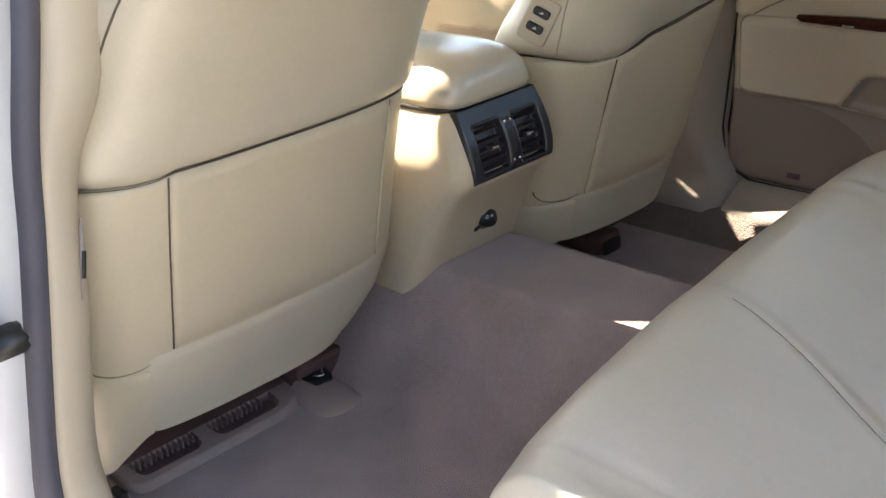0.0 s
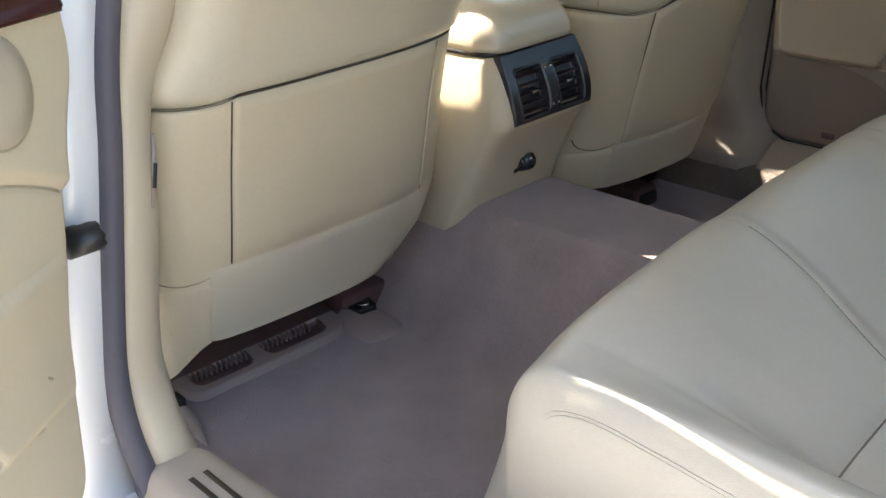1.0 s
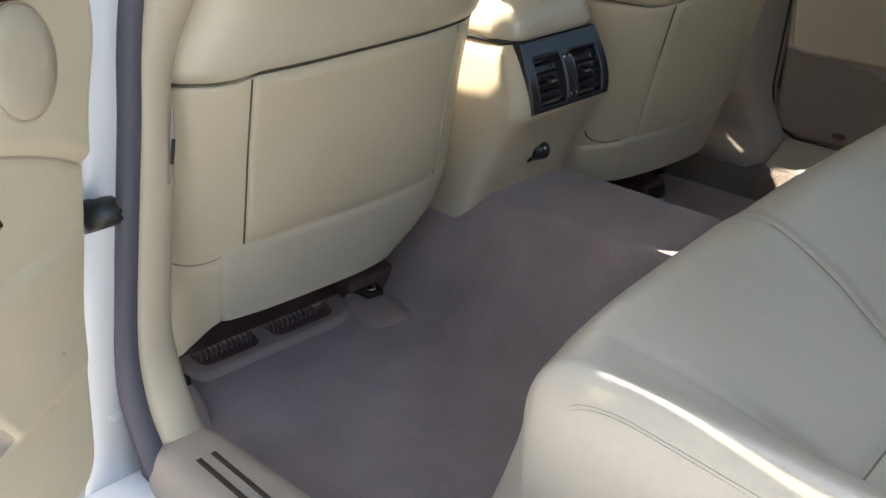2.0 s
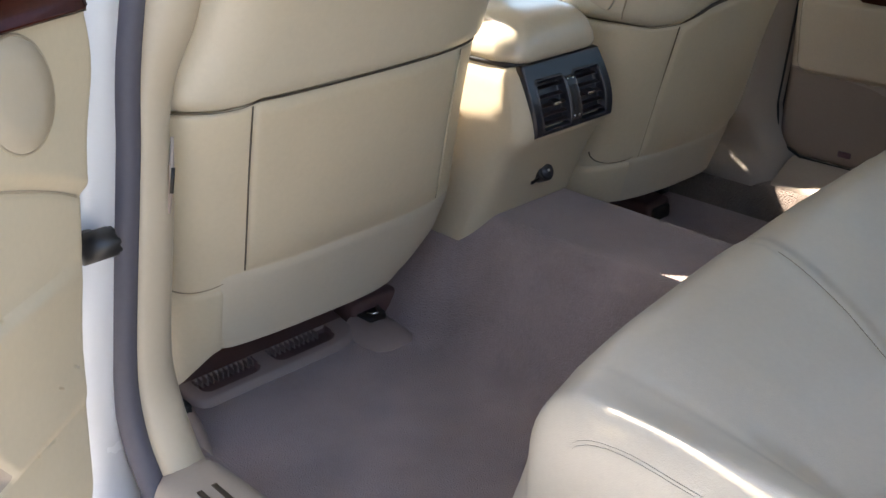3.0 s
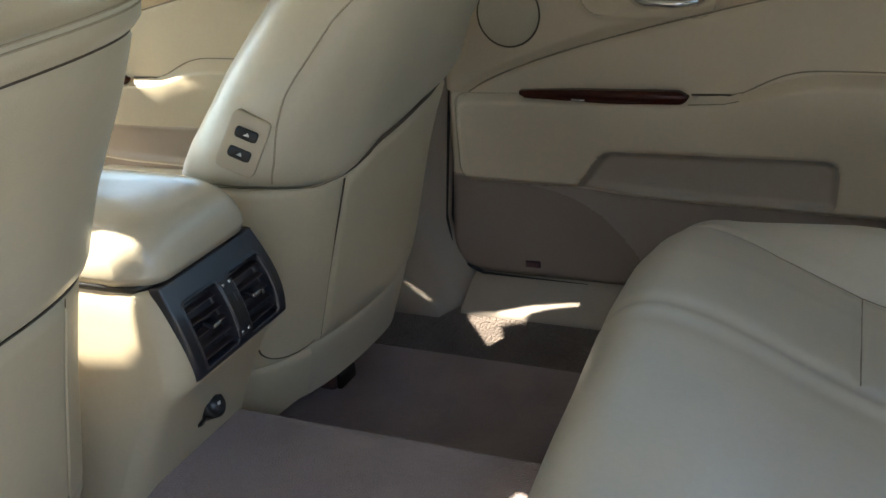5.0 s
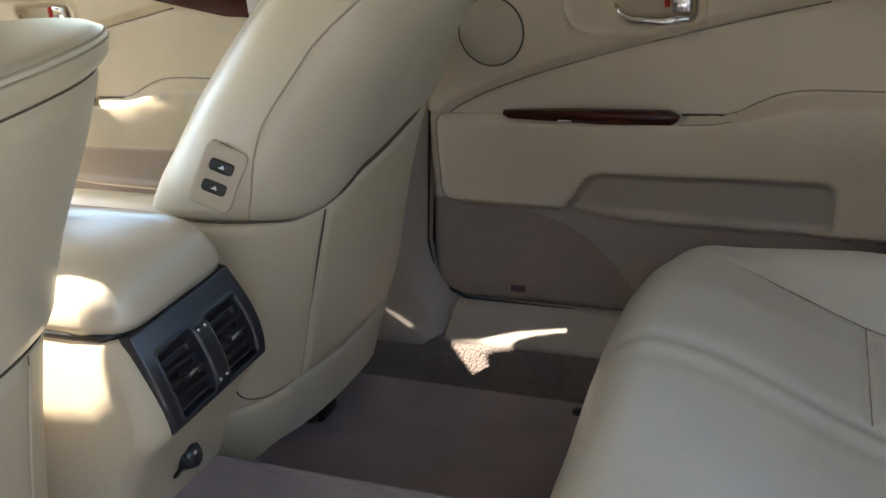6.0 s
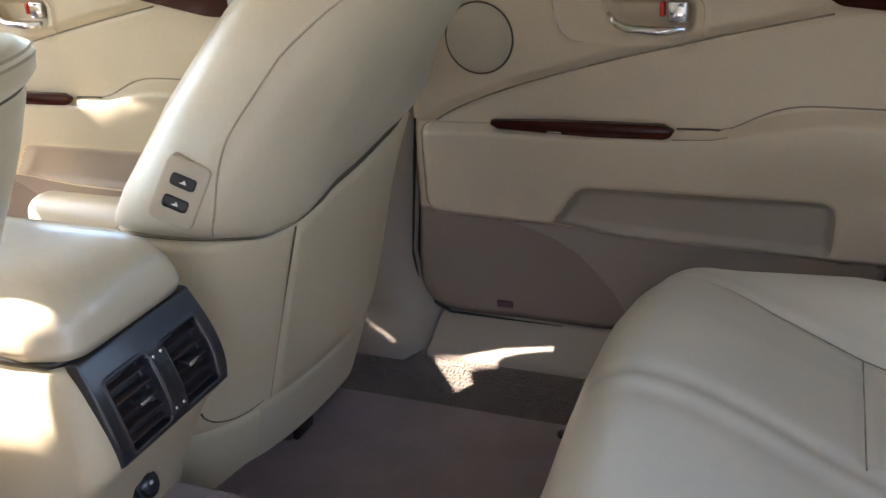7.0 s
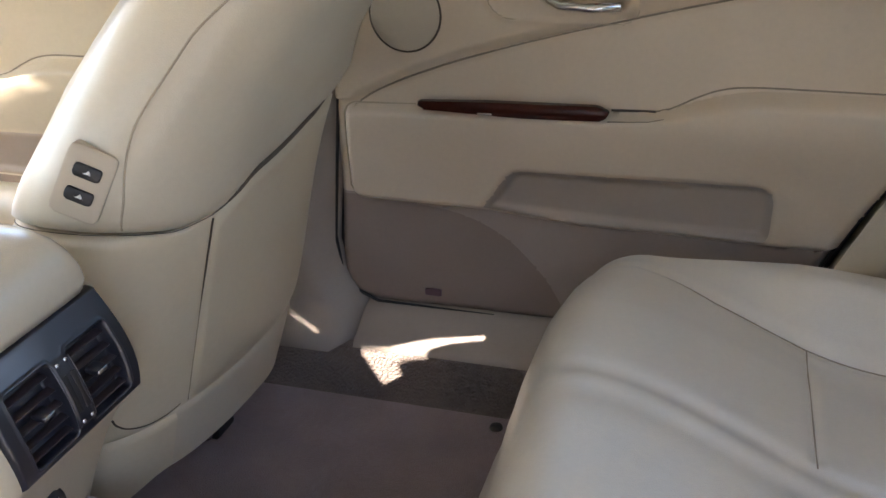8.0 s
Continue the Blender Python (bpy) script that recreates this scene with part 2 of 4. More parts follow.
# added holes, each traced back along the sun from a wanted sun patch
SUN_HOLES = [[(-0.515, -0.168), (-0.524, -0.177), (-0.540, -0.184), (-0.560, -0.193), (-0.583, -0.208), (-0.605, -0.219), (-0.65, -0.226), (-0.72, -0.228), (-0.72, -0.182), (-0.62, -0.178), (-0.569, -0.173), (-0.543, -0.1695)],
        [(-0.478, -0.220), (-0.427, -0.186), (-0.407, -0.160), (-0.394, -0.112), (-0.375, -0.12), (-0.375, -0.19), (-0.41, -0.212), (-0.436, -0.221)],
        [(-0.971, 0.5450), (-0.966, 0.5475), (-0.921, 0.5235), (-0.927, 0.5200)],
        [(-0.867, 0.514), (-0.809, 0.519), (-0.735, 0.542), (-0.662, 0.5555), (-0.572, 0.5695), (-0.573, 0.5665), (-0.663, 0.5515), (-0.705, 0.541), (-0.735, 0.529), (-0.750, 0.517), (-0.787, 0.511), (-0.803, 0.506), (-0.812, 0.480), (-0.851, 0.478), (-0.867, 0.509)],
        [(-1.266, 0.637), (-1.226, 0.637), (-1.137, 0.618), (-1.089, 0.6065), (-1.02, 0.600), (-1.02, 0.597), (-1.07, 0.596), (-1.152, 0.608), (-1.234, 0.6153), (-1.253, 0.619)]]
# front edge carried forward so this unseen panel shades the far front cushion
part("headliner_panel", bm_pierced([(-1.42, -0.62), (1.05, -0.62), (1.05, 0.62), (-0.99, 0.62), (-0.99, 0.74), (-1.42, 0.74)], SUN_HOLES, 1.11, 1.118), CLOTH, roof)


def body_side(s):
    """One side of the body: roof rail, pillars and sill, for s = -1 (near side) or 1."""
    n = "1" if s < 0 else "2"

    def box(x0, x1, a, b, z0, z1, r=0.0, k=2):
        return bm_box(x0, x1, min(s * a, s * b), max(s * a, s * b), z0, z1, r, k)

    side = thing("wall_" + n, 0, s * 0.8, 0, "white painted car body side with cream pillar trims", "car body", kind="structure")
    part("roof_rail", box(-1.12 if s < 0 else -0.985, 1.25, 0.60, 0.652 if s < 0 else 0.74, 1.03, 1.13, 0.012, 3), CLOTH, side)
    if s < 0:
        # unseen added panel whose slits throw thin sun streaks on the bench edge
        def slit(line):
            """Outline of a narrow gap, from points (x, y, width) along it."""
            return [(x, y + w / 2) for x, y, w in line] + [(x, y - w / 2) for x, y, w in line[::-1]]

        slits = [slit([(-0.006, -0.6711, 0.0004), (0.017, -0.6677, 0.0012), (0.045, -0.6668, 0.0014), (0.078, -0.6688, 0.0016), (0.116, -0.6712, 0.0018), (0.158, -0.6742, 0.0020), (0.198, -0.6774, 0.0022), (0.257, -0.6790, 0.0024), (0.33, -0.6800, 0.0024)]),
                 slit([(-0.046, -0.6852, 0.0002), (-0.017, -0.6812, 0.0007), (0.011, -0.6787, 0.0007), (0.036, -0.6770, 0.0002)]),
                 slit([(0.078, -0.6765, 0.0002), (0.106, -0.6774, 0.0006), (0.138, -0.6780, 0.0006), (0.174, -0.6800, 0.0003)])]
        part("sun_slit_panel", bm_pierced([(-1.12, -0.82), (1.25, -0.82), (1.25, -0.648), (-1.12, -0.648)], slits, 1.030, 1.033), PAINT, side)
    part("centre_pillar_upper", bm_prism([(-0.14, s * 0.735, 0.64), (-0.01, s * 0.735, 0.64), (-0.03, s * 0.66, 1.06), (-0.13, s * 0.66, 1.06)], (0, -s * 0.04, 0), 0.01), PLASTIC, side)
    part("rear_pillar", bm_prism([(0.98, s * 0.80, 0.30), (1.6, s * 0.80, 0.30), (1.6, s * 0.78, 0.75), (1.25, s * 0.62, 1.1), (0.98, s * 0.64, 1.1), (1.05, s * 0.75, 0.70)], (0, -s * 0.05, 0)), VINYL, side)
    part("front_pillar", bm_prism([(-1.38, s * 0.64, 1.12), (-1.30, s * 0.64, 1.12), (-1.66, s * 0.76, 0.68), (-1.76, s * 0.76, 0.68)], (0, -s * 0.04, 0)), VINYL, side)
    part("outer_sill", box(-1.6, 1.1, 0.715, 0.90, -0.2, 0.045, 0.02), PAINT, side)
    return side


body_side(-1)
body_side(1)
rear_end = thing("wall_3", 1.2, 0, 0.3, "cream rear shelf and bulkhead behind the rear bench", "car body", kind="structure")
part("rear_window", bm_prism([(1.66, -0.60, 0.74), (1.66, 0.60, 0.74), (1.06, 0.56, 1.12), (1.06, -0.56, 1.12)], (0.003, 0, 0.004)), TINT, rear_end, "tinted rear window glass", False)
part("rear_shelf", bm_box(1.10, 1.65, -0.62, 0.62, 0.70, 0.73, 0.01), CLOTH, rear_end)
part("bulkhead", bm_box(1.18, 1.22, -0.74, 0.74, -0.1, 0.70), CARPET, rear_end)
front_end = thing("wall_4", -1.4, 0, 0.3, "cream dashboard and firewall ahead of the front seats", "dashboard", kind="structure")
part("windscreen", bm_prism([(-1.82, -0.72, 0.70), (-1.82, 0.72, 0.70), (-1.425, 0.60, 1.105), (-1.425, -0.60, 1.105)], (-0.003, 0, 0.004)), CLEAR, front_end, "clear windscreen glass", False)
part("firewall", bm_box(-1.5, -1.45, -0.76, 0.76, -0.1, 0.62), CARPET, front_end)
part("dash_top", bm_box(-1.84, -1.44, -0.72, 0.72, 0.46, 0.66, 0.05, 4), VINYL, front_end)
part("underfloor", bm_box(-1.5, 1.2, -0.74, 0.74, -0.16, -0.05), BLACK, front_end)

SKIRT = material("grey_beige_skirt", (0.555, 0.484, 0.368), 0.7, 0.05, 0.15, 1200)


# ---- front seats ----
def front_seat(s):
    """A front bucket seat seen from behind; s = -1 for the near seat, 1 for the far one."""
    cy, dx, dz = s * 0.418, (0.0 if s < 0 else 0.040), (0.0 if s < 0 else -0.028)
    seat = thing("front_seat", -0.3 + dx, cy, 0.0, "cream leather front seat with a map pocket on its back", "car seat", "front seats")
    E, FLARE = (2.9, 0.0) if s < 0 else (2.5, 0.02)
    low, hem = (0.140, 0.268) if s < 0 else (0.163, 0.252)

    def cover(name, bm, mat, parent, label=""):
        """A part of the cover, with the line between its upper and lower half drawn up as it is cut."""
        for v in bm.verts:
            u, h = v.co.y - cy, v.co.z - dz
            cut = float(np.interp(u, (-0.28, -0.20, -0.165, -0.155, 0.2), (0.012, 0.006, 0.007, 0.012, 0.014))) if s < 0 else float(np.interp(u, (-0.28, -0.22, -0.17, -0.106, -0.02, 0.03, 0.12), (0.012, -0.004, -0.002, 0.023, 0.033, 0.040, 0.044)))
            v.co.z += cut * float(smooth((h - 0.26) / 0.2) * smooth((0.76 - h) / 0.2))
            if s < 0:
                v.co.y += (0.034 * float(smooth((h - 0.52) / 0.09)) + 0.010 * float(smooth((h - 0.58) / 0.08))) * float(smooth((-u - 0.09) / 0.17))
        return part(name, bm, mat, parent, label)

    def xr(z):
        """Rearmost line of the back at height z."""
        return np.interp(z, (0.10, 0.27, 0.40, 0.51, 0.58, 0.66, 0.74, 0.82, 1.1), (-0.112, -0.062, -0.024, 0.010, 0.040, 0.084, 0.134, 0.184, 0.36)) + dx

    def taper(z):
        """How much narrower the back is on its far edge, low down."""
        if s < 0:
            return np.interp(z, (0.14, 0.16, 0.20, 0.26, 0.40), (0.085, 0.052, 0.012, -0.008, -0.004))
        return np.interp(z, (0.163, 0.22, 0.30, 0.40, 0.50, 0.53), (0.135, 0.115, 0.09, 0.07, 0.04, 0.0))

    def ring(z, hw, hd, n=72, lift=0.0, e=E):
        a = np.linspace(0, 2 * np.pi, n, endpoint=False)
        c, q = np.cos(a), np.sin(a)
        thin = np.where((q > 0) & (c < 0) & (z < 0.5) & (s > 0), 0.35, 1.0)
        X = xr(z) - hd + lift + hd * thin * np.sign(c) * np.abs(c) ** (2 / e)
        Y = cy + np.where(q > 0, hw - taper(z), hw) * np.sign(q) * np.abs(q) ** (2 / e)
        return np.stack([X, Y, np.full(n, z + dz)], -1)

    def rear(dy, z, hw, hd, lift=0.0):
        w = hw - taper(z) if dy > 0 else hw
        return xr(z) - hd + lift + hd * (1 - np.clip(np.abs(dy / w), 0, 1) ** E) ** (1 / E)

    def width(z):
        return 0.262 + FLARE - 0.02 * smooth((0.20 - z) / 0.1)

    def depth(z):
        return 0.100 + 2 * FLARE - 0.03 * smooth((0.2 - z) / 0.1)

    # lower back shell
    zs = np.concatenate([[low], np.linspace(low + 0.005, 0.5, 30), [0.506]])
    P = np.array([ring(z, width(z) - (0.012 if k in (0, 31) else 0), depth(z) - (0.012 if k in (0, 31) else 0)) for k, z in enumerate(zs)])
    cover("lower_back", bm_grid(P, close_v=True, cap=True), VINYL, seat)
    # map pocket panel between two slits
    y0, y1 = (-0.157, 0.198) if s < 0 else (-0.174, 0.165)

    def roll(v, r):
        return np.clip(1 - v / r, 0, 1) ** 2

    py, pz = np.concatenate([y0 + np.array([0, 0.001, 0.003, 0.006]), np.linspace(y0 + 0.012, y1 - 0.012, 28), y1 - np.array([0.006, 0.003, 0.001, 0])]), np.linspace(hem - 0.004, 0.503, 30)
    G = np.array([[(rear(y, z, width(z), depth(z)) + 0.0055 - 0.009 * roll(min(y - y0, y1 - y), 0.007) - 0.007 * roll(z - hem + 0.004, 0.035) - 0.006 * roll(0.503 - z, 0.006), cy + y, z + dz) for z in pz] for y in py])
    cover("map_pocket", bm_grid(G), VINYL, seat, "flat map pocket panel")
    cover("pocket_ridge", bm_tube([(rear(y1 - 0.003, z, width(z), depth(z)) + 0.0042, cy + y1 - 0.003, z + dz) for z in np.linspace(hem + 0.01, 0.495, 16)], [0.001] + [0.0024] * 14 + [0.001], 8), VINYL, seat)
    for y, r in ((y0, 0.0012), (y1, 0.0005)):
        cover("pocket_slit", bm_tube([(rear(y, z, width(z), depth(z)) + 0.0012, cy + y, z + dz) for z in np.linspace(hem, 0.503, 16)], [r * (1 if s < 0 else 0.25 + 0.75 * float(smooth((z - 0.36) / 0.1))) for z in np.linspace(hem, 0.503, 16)], 6), GAP, seat)
    # grey lower skirt
    su, sz = np.linspace(-0.74, 0.93, 40), np.linspace(low - 0.003, hem, 14)
    G = []
    for u in su:
        row = []
        for z in sz:
            y = u * (width(z) - (taper(z) if u > 0 else 0))
            row.append((rear(y, z, width(z), depth(z)) + 0.0025 - 0.004 * roll(hem - z, 0.012) - 0.004 * roll(min(0.93 - u, u + 0.74), 0.06), cy + y, z + dz))
        G.append(row)
    G = np.array(G)
    part("lower_skirt", bm_grid(G), SKIRT, seat, "grey cloth lower skirt")
    # seam where the corner cover meets the shell
    path = smooth_path([(-0.2600, 0.272, 0), (-0.2560, 0.262, 0), (-0.2450, 0.252, 0), (-0.2250, 0.247, 0), (-0.200, 0.249, 0), (-0.185, 0.254, 0)], 5)
    part("cover_seam", bm_tube([(float(rear(p.x, p.y, width(p.y), depth(p.y))) + 0.0006, cy + p.x, p.y + dz) for p in path], [0.0012 * (1 - k / len(path)) + 0.0003 for k in range(len(path))], 6), SEAM_DARK if s < 0 else GAP, seat)
    G = []
    for y in np.linspace(-0.290 if s > 0 else -0.258, -0.192 if s > 0 else -0.186, 20):
        foot = 0.128 + 0.036 * float(smooth((y + 0.29) / 0.09)) if s > 0 else 0.072 + 0.066 * float(smooth((y + 0.262) / 0.078))
        G.append([(float(rear(y, z, width(max(z, low)) + (0.012 if s > 0 else 0.0), depth(max(z, low)))) + 0.0032 - 0.005 * roll(0.245 - z, 0.012) - 0.002 * roll(-0.186 - y, 0.006), cy + y, z + dz) for z in np.linspace(foot, 0.245, 20)])
    part("side_cover", bm_grid(np.array(G)), VINYL, seat)
    # upper back, lipping over the lower one
    zs = np.array([0.509, 0.512, 0.518, 0.53, 0.56, 0.60, 0.65, 0.69, 0.72, 0.75, 0.775, 0.781, 0.788, 0.80, 0.815, 0.828, 0.836, 0.839])
    hw = np.array([0.250, 0.259, 0.266, 0.270, 0.272, 0.272, 0.270, 0.266, 0.262, 0.257, 0.252, 0.248, 0.249, 0.245, 0.236, 0.218, 0.185, 0.10])
    hd = np.array([0.095, 0.103, 0.108, 0.110, 0.110, 0.110, 0.108, 0.106, 0.104, 0.101, 0.099, 0.095, 0.096, 0.092, 0.085, 0.072, 0.050, 0.02])
    lift = np.array([-0.006, 0.003, 0.007, 0.008, 0.006, 0.004, 0.003, 0.003, 0.003, 0.003, 0.003, 0.0, 0.003, 0.0, -0.008, -0.022, -0.045, -0.07])
    if s < 0:
        zs = np.array([0.509, 0.512, 0.518, 0.53, 0.56, 0.60, 0.65, 0.69, 0.72, 0.745, 0.764, 0.769, 0.774, 0.781, 0.789, 0.7935, 0.799, 0.804, 0.807, 0.8085, 0.809])
        hw = np.array([0.250, 0.259, 0.266, 0.270, 0.272, 0.272, 0.270, 0.264, 0.257, 0.250, 0.244, 0.239, 0.242, 0.243, 0.239, 0.237, 0.233, 0.225, 0.205, 0.17, 0.10])
        hd = np.array([0.095, 0.103, 0.108, 0.110, 0.110, 0.110, 0.108, 0.106, 0.104, 0.102, 0.100, 0.096, 0.099, 0.100, 0.097, 0.094, 0.091, 0.084, 0.070, 0.050, 0.02])
        lift = np.array([-0.006, 0.003, 0.007, 0.008, 0.006, 0.004, 0.003, 0.003, 0.003, 0.003, 0.003, -0.001, 0.004, 0.007, 0.006, 0.004, 0.001, -0.010, -0.030, -0.055, -0.085])
    if s > 0:
        hw = np.where(zs < 0.53, hw + 0.022, np.interp(zs, (0.53, 0.56, 0.60, 0.65, 0.69, 0.72, 0.76, 0.80, 0.815, 0.839), (0.292, 0.287, 0.275, 0.255, 0.238, 0.225, 0.207, 0.183, 0.165, 0.06)))
        hd = np.where(zs < 0.53, hd + 0.035, np.interp(zs, (0.53, 0.60, 0.66, 0.76, 0.80, 0.82, 0.839), (0.142, 0.135, 0.132, 0.122, 0.112, 0.085, 0.02)))
    P = np.array([ring(z, w, d, 96, f) for z, w, d, f in zip(zs, hw, hd, lift)])
    cover("upper_back", bm_grid(P, close_v=True, cap=True), LEATHER_SEAT, seat)
    line = ring(0.5075, 0.2605 + FLARE, 0.0985 + 2 * FLARE, 96)[np.r_[-33:34]]
    cover("back_seam", bm_tube([tuple(p) for p in line], [(0.0005 + 0.0009 * float(smooth((p[1] - cy - y0 + 0.004) / 0.008))) if s < 0 else 0.0006 + 0.0044 * float(smooth((p[1] - cy + 0.175) / 0.05) * smooth((0.13 - p[1] + cy) / 0.10)) for p in line], 6), GAP, seat)
    # welt seam shaped like an upturned U
    path, KW = [], (0.985 if s < 0 else 0.985)
    for t in np.linspace(-1, 1, 121):
        a = abs(t)
        if a > 0.62:
            z = 0.515 + (1 - a) / 0.38 * 0.20
            k = KW - (0.045 * float(smooth((0.64 - z) / 0.12)) if s > 0 else 0.0)
        else:
            b = (0.62 - a) / 0.62
            z, k = 0.715 + (0.0545 if s < 0 else 0.066) * np.sin(min(1, b / (0.07 if s < 0 else 0.22)) * np.pi / 2), KW * (1 - b ** 1.5)
        w, d, f = np.interp(z, zs, hw), np.interp(z, zs, hd), np.interp(z, zs, lift)
        dy = math.copysign(k * w, t)
        path.append((float(rear(dy, z, w, d, f)), cy + dy, z + dz))
    cover("welt", bm_tube(path, 0.0016 if s < 0 else 0.0014, 6), GAP if s < 0 else SEAM, seat)
    for zt in ((0.7935, 0.7990) if s < 0 else (0.815,)):
        w2 = [(float(rear(y, zt, float(np.interp(zt, zs, hw)), float(np.interp(zt, zs, hd)), float(np.interp(zt, zs, lift)) + 0.0005)), cy + y, zt + 0.0005 + dz) for y in np.linspace(-0.22 + 3.2 * FLARE, 0.22 - 3.2 * FLARE, 40)]
        part("top_seam", bm_tube(w2, 0.0010, 6), SEAM, seat)
    # headrest on two posts
    for y in ((-0.092, 0.033) if s < 0 else (-0.09, 0.04)):
        bx, bz = (0.142, 0.804) if s < 0 else (0.115 + dx, 0.836 + dz)
        part("headrest_post", bm_tube([(bx - 0.012, cy + y, bz - 0.025), (bx + 0.035, cy + y, bz + 0.085)], 0.0075, 16), CHROME, seat)
        part("post_collar", bm_tube([(bx - 0.006, cy + y, bz - 0.014), (bx + 0.003, cy + y, bz + 0.005), (bx + 0.0035, cy + y, bz + 0.0062)], [0.0125, 0.0125, 0.010], 20), RAILTRIM, seat)
    P = np.array([ring(z, w, d, 40, -0.05) for z, w, d in ((0.885, 0.06, 0.02), (0.89, 0.11, 0.04), (0.91, 0.135, 0.05), (0.96, 0.14, 0.052), (1.02, 0.135, 0.048), (1.045, 0.11, 0.035), (1.05, 0.05, 0.015))])
    part("headrest", bm_grid(P, close_v=True, cap=True), LEATHER_SEAT, seat)
    # cushion, bolsters and base
    part("seat_cushion", bm_box((-0.70 if s < 0 else -0.80) + dx, -0.17 + dx, cy - 0.19, cy + (0.19 if s < 0 else 0.14), 0.16, 0.315 if s < 0 else 0.296, 0.05 if s < 0 else 0.066, 6), LEATHER_SEAT, seat)
    for q in (-1, 1):
        y = cy + q * 0.22
        part("cushion_bolster", bm_box((-0.70 if s < 0 else -0.835) + dx, (-0.20 if s < 0 else -0.34) + dx, y - 0.042, y + 0.042, 0.16, 0.335 if s < 0 else 0.302, 0.038, 5), LEATHER_SEAT, seat)
    part("seat_base", bm_box(-0.62 + dx, -0.20 + dx, cy - 0.24, cy + 0.24, 0.09, 0.22, 0.02, 3), PLASTIC, seat)
    for q in (-1, 1):
        part("seat_rail", bm_box(-0.7 + dx, -0.27 + dx, cy + q * 0.17 - 0.015, cy + q * 0.17 + 0.015, 0.001, 0.10, 0.005), BLACK, seat)
    if s > 0:
        # seat switches on the inner shoulder
        c, n = Vector((-0.037, 0.1330, 0.5535)), Vector((0.38, -0.91, 0.17)).normalized()
        up = Vector((0.41, 0.20, 0.88))
        up = (up - n * up.dot(n)).normalized()
        side = up.cross(n).normalized()

        def at(u, v, out):
            return c + side * u + up * v + n * out

        plate = part("switch_plate", bm_prism([at(u, v, -0.02) for u, v in round_poly([(-0.025, -0.037), (0.025, -0.037), (0.025, 0.037), (-0.025, 0.037)], 0.008)], tuple(n * 0.0272), 0.002), PLASTIC, seat, "cream plate with two black switches")
        for v in (-0.0125, 0.0130):
            part("switch_button", bm_prism([at(u, v + w, 0.0062) for u, w in round_poly([(-0.0142, -0.0068), (0.0142, -0.0068), (0.0142, 0.0068), (-0.0142, 0.0068)], 0.004)], tuple(n * 0.004), 0.0015), BLACK, plate)
            part("switch_symbol", bm_prism([at(u, v + w, 0.0100) for u, w in ((-0.004, -0.002), (0.004, -0.002), (0.004, -0.0005), (0.001, 0.0028), (-0.001, -0.0005))], tuple(n * 0.0006)), WHITE, plate)
    return seat


front_seat(-1)
front_seat(1)

# ---- centre console ----
console = thing("centre_console", -0.2, 0, 0.2, "cream centre console with rear air vents and a padded armrest lid", "console")
prof = [(-0.110, 0.14), (-0.097, 0.165), (-0.085, 0.190), (-0.066, 0.235), (-0.044, 0.28), (-0.018, 0.325), (0.000, 0.341), (0.008, 0.351)]
prof += [(0.0075 - 0.030 * v + 0.010 * math.sin(math.pi * v ** 0.8), 0.351 + 0.108 * v) for v in np.linspace(0.08, 0.98, 10)] + [(-0.026, 0.459), (-0.034, 0.4605)]
HW = 0.107
rows_ = []
for x, z in prof:
    sunk = 0.024 if 0.362 < z < 0.452 else 0.0
    left = float(np.interp(z, (0.14, 0.36, 0.40, 0.44, 0.4605), (0.136, 0.119, 0.113, 0.105, 0.097)))
    corner = [(-0.5, z), (-0.3, z), (x - 0.10, z), (x - 0.045, z)]
    row = [(a, -left, z) for a, z in corner]
    for k in np.sin(np.linspace(-1, 1, 41) * np.pi / 2):
        y = k * (left if k < 0 else HW)
        row.append((x + 0.004 - 0.024 * abs(k) ** 12 - sunk * float(smooth((0.083 - abs(y)) / 0.008)), y, z))
    rows_.append(row + [(a, HW, z) for a, z in corner[::-1]])
part("console_body", bm_grid(np.array(rows_), close_v=True, cap=True), VINYL, console)
zs = np.array([0.4645, 0.466, 0.476, 0.49, 0.505, 0.518, 0.528, 0.535, 0.539, 0.540, 0.5405, 0.5408])
back = np.array([-0.030, -0.020, -0.017, -0.0185, -0.0235, -0.032, -0.046, -0.070, -0.11, -0.17, -0.24, -0.32])
inset = np.array([0.010, 0.002, 0.0, 0.003, 0.009, 0.016, 0.025, 0.038, 0.056, 0.08, 0.105, 0.124])
rows_ = []
for z, x, i in zip(zs, back, inset):
    w = HW - 0.005 - i
    ya = np.sin(np.linspace(-1, 1, 41) * np.pi / 2) * w
    edge = [-0.46, (x - 0.53) / 2, x - 0.068]
    rows_.append([(a, -w, z) for a in edge] + [(x + 0.004 - 0.050 * abs(y / w) ** 10, y, z) for y in ya] + [(a, w, z) for a in edge[::-1]])
part("armrest_lid", bm_grid(np.array(rows_), close_v=True, cap=True), LEATHER_GLOSS, console, "padded leather armrest lid")
part("lid_gap", bm_prism([(x, y, 0.459) for x, y in [(-0.45, -0.1005), (-0.085, -0.1005), (-0.044, -0.0985), (-0.028, -0.084), (-0.025, 0.0), (-0.030, 0.080), (-0.050, 0.098), (-0.105, 0.100), (-0.45, 0.100)]], (0, 0, 0.0075)), BLACK, console)
part("console_front", bm_box(-1.3, -0.45, -0.12, 0.12, 0.05, 0.45, 0.03, 4), VINYL, console)


SLAT = material("vent_slat_plastic", (0.030, 0.020, 0.022), 0.35, 0.1, 0.04, 1500)


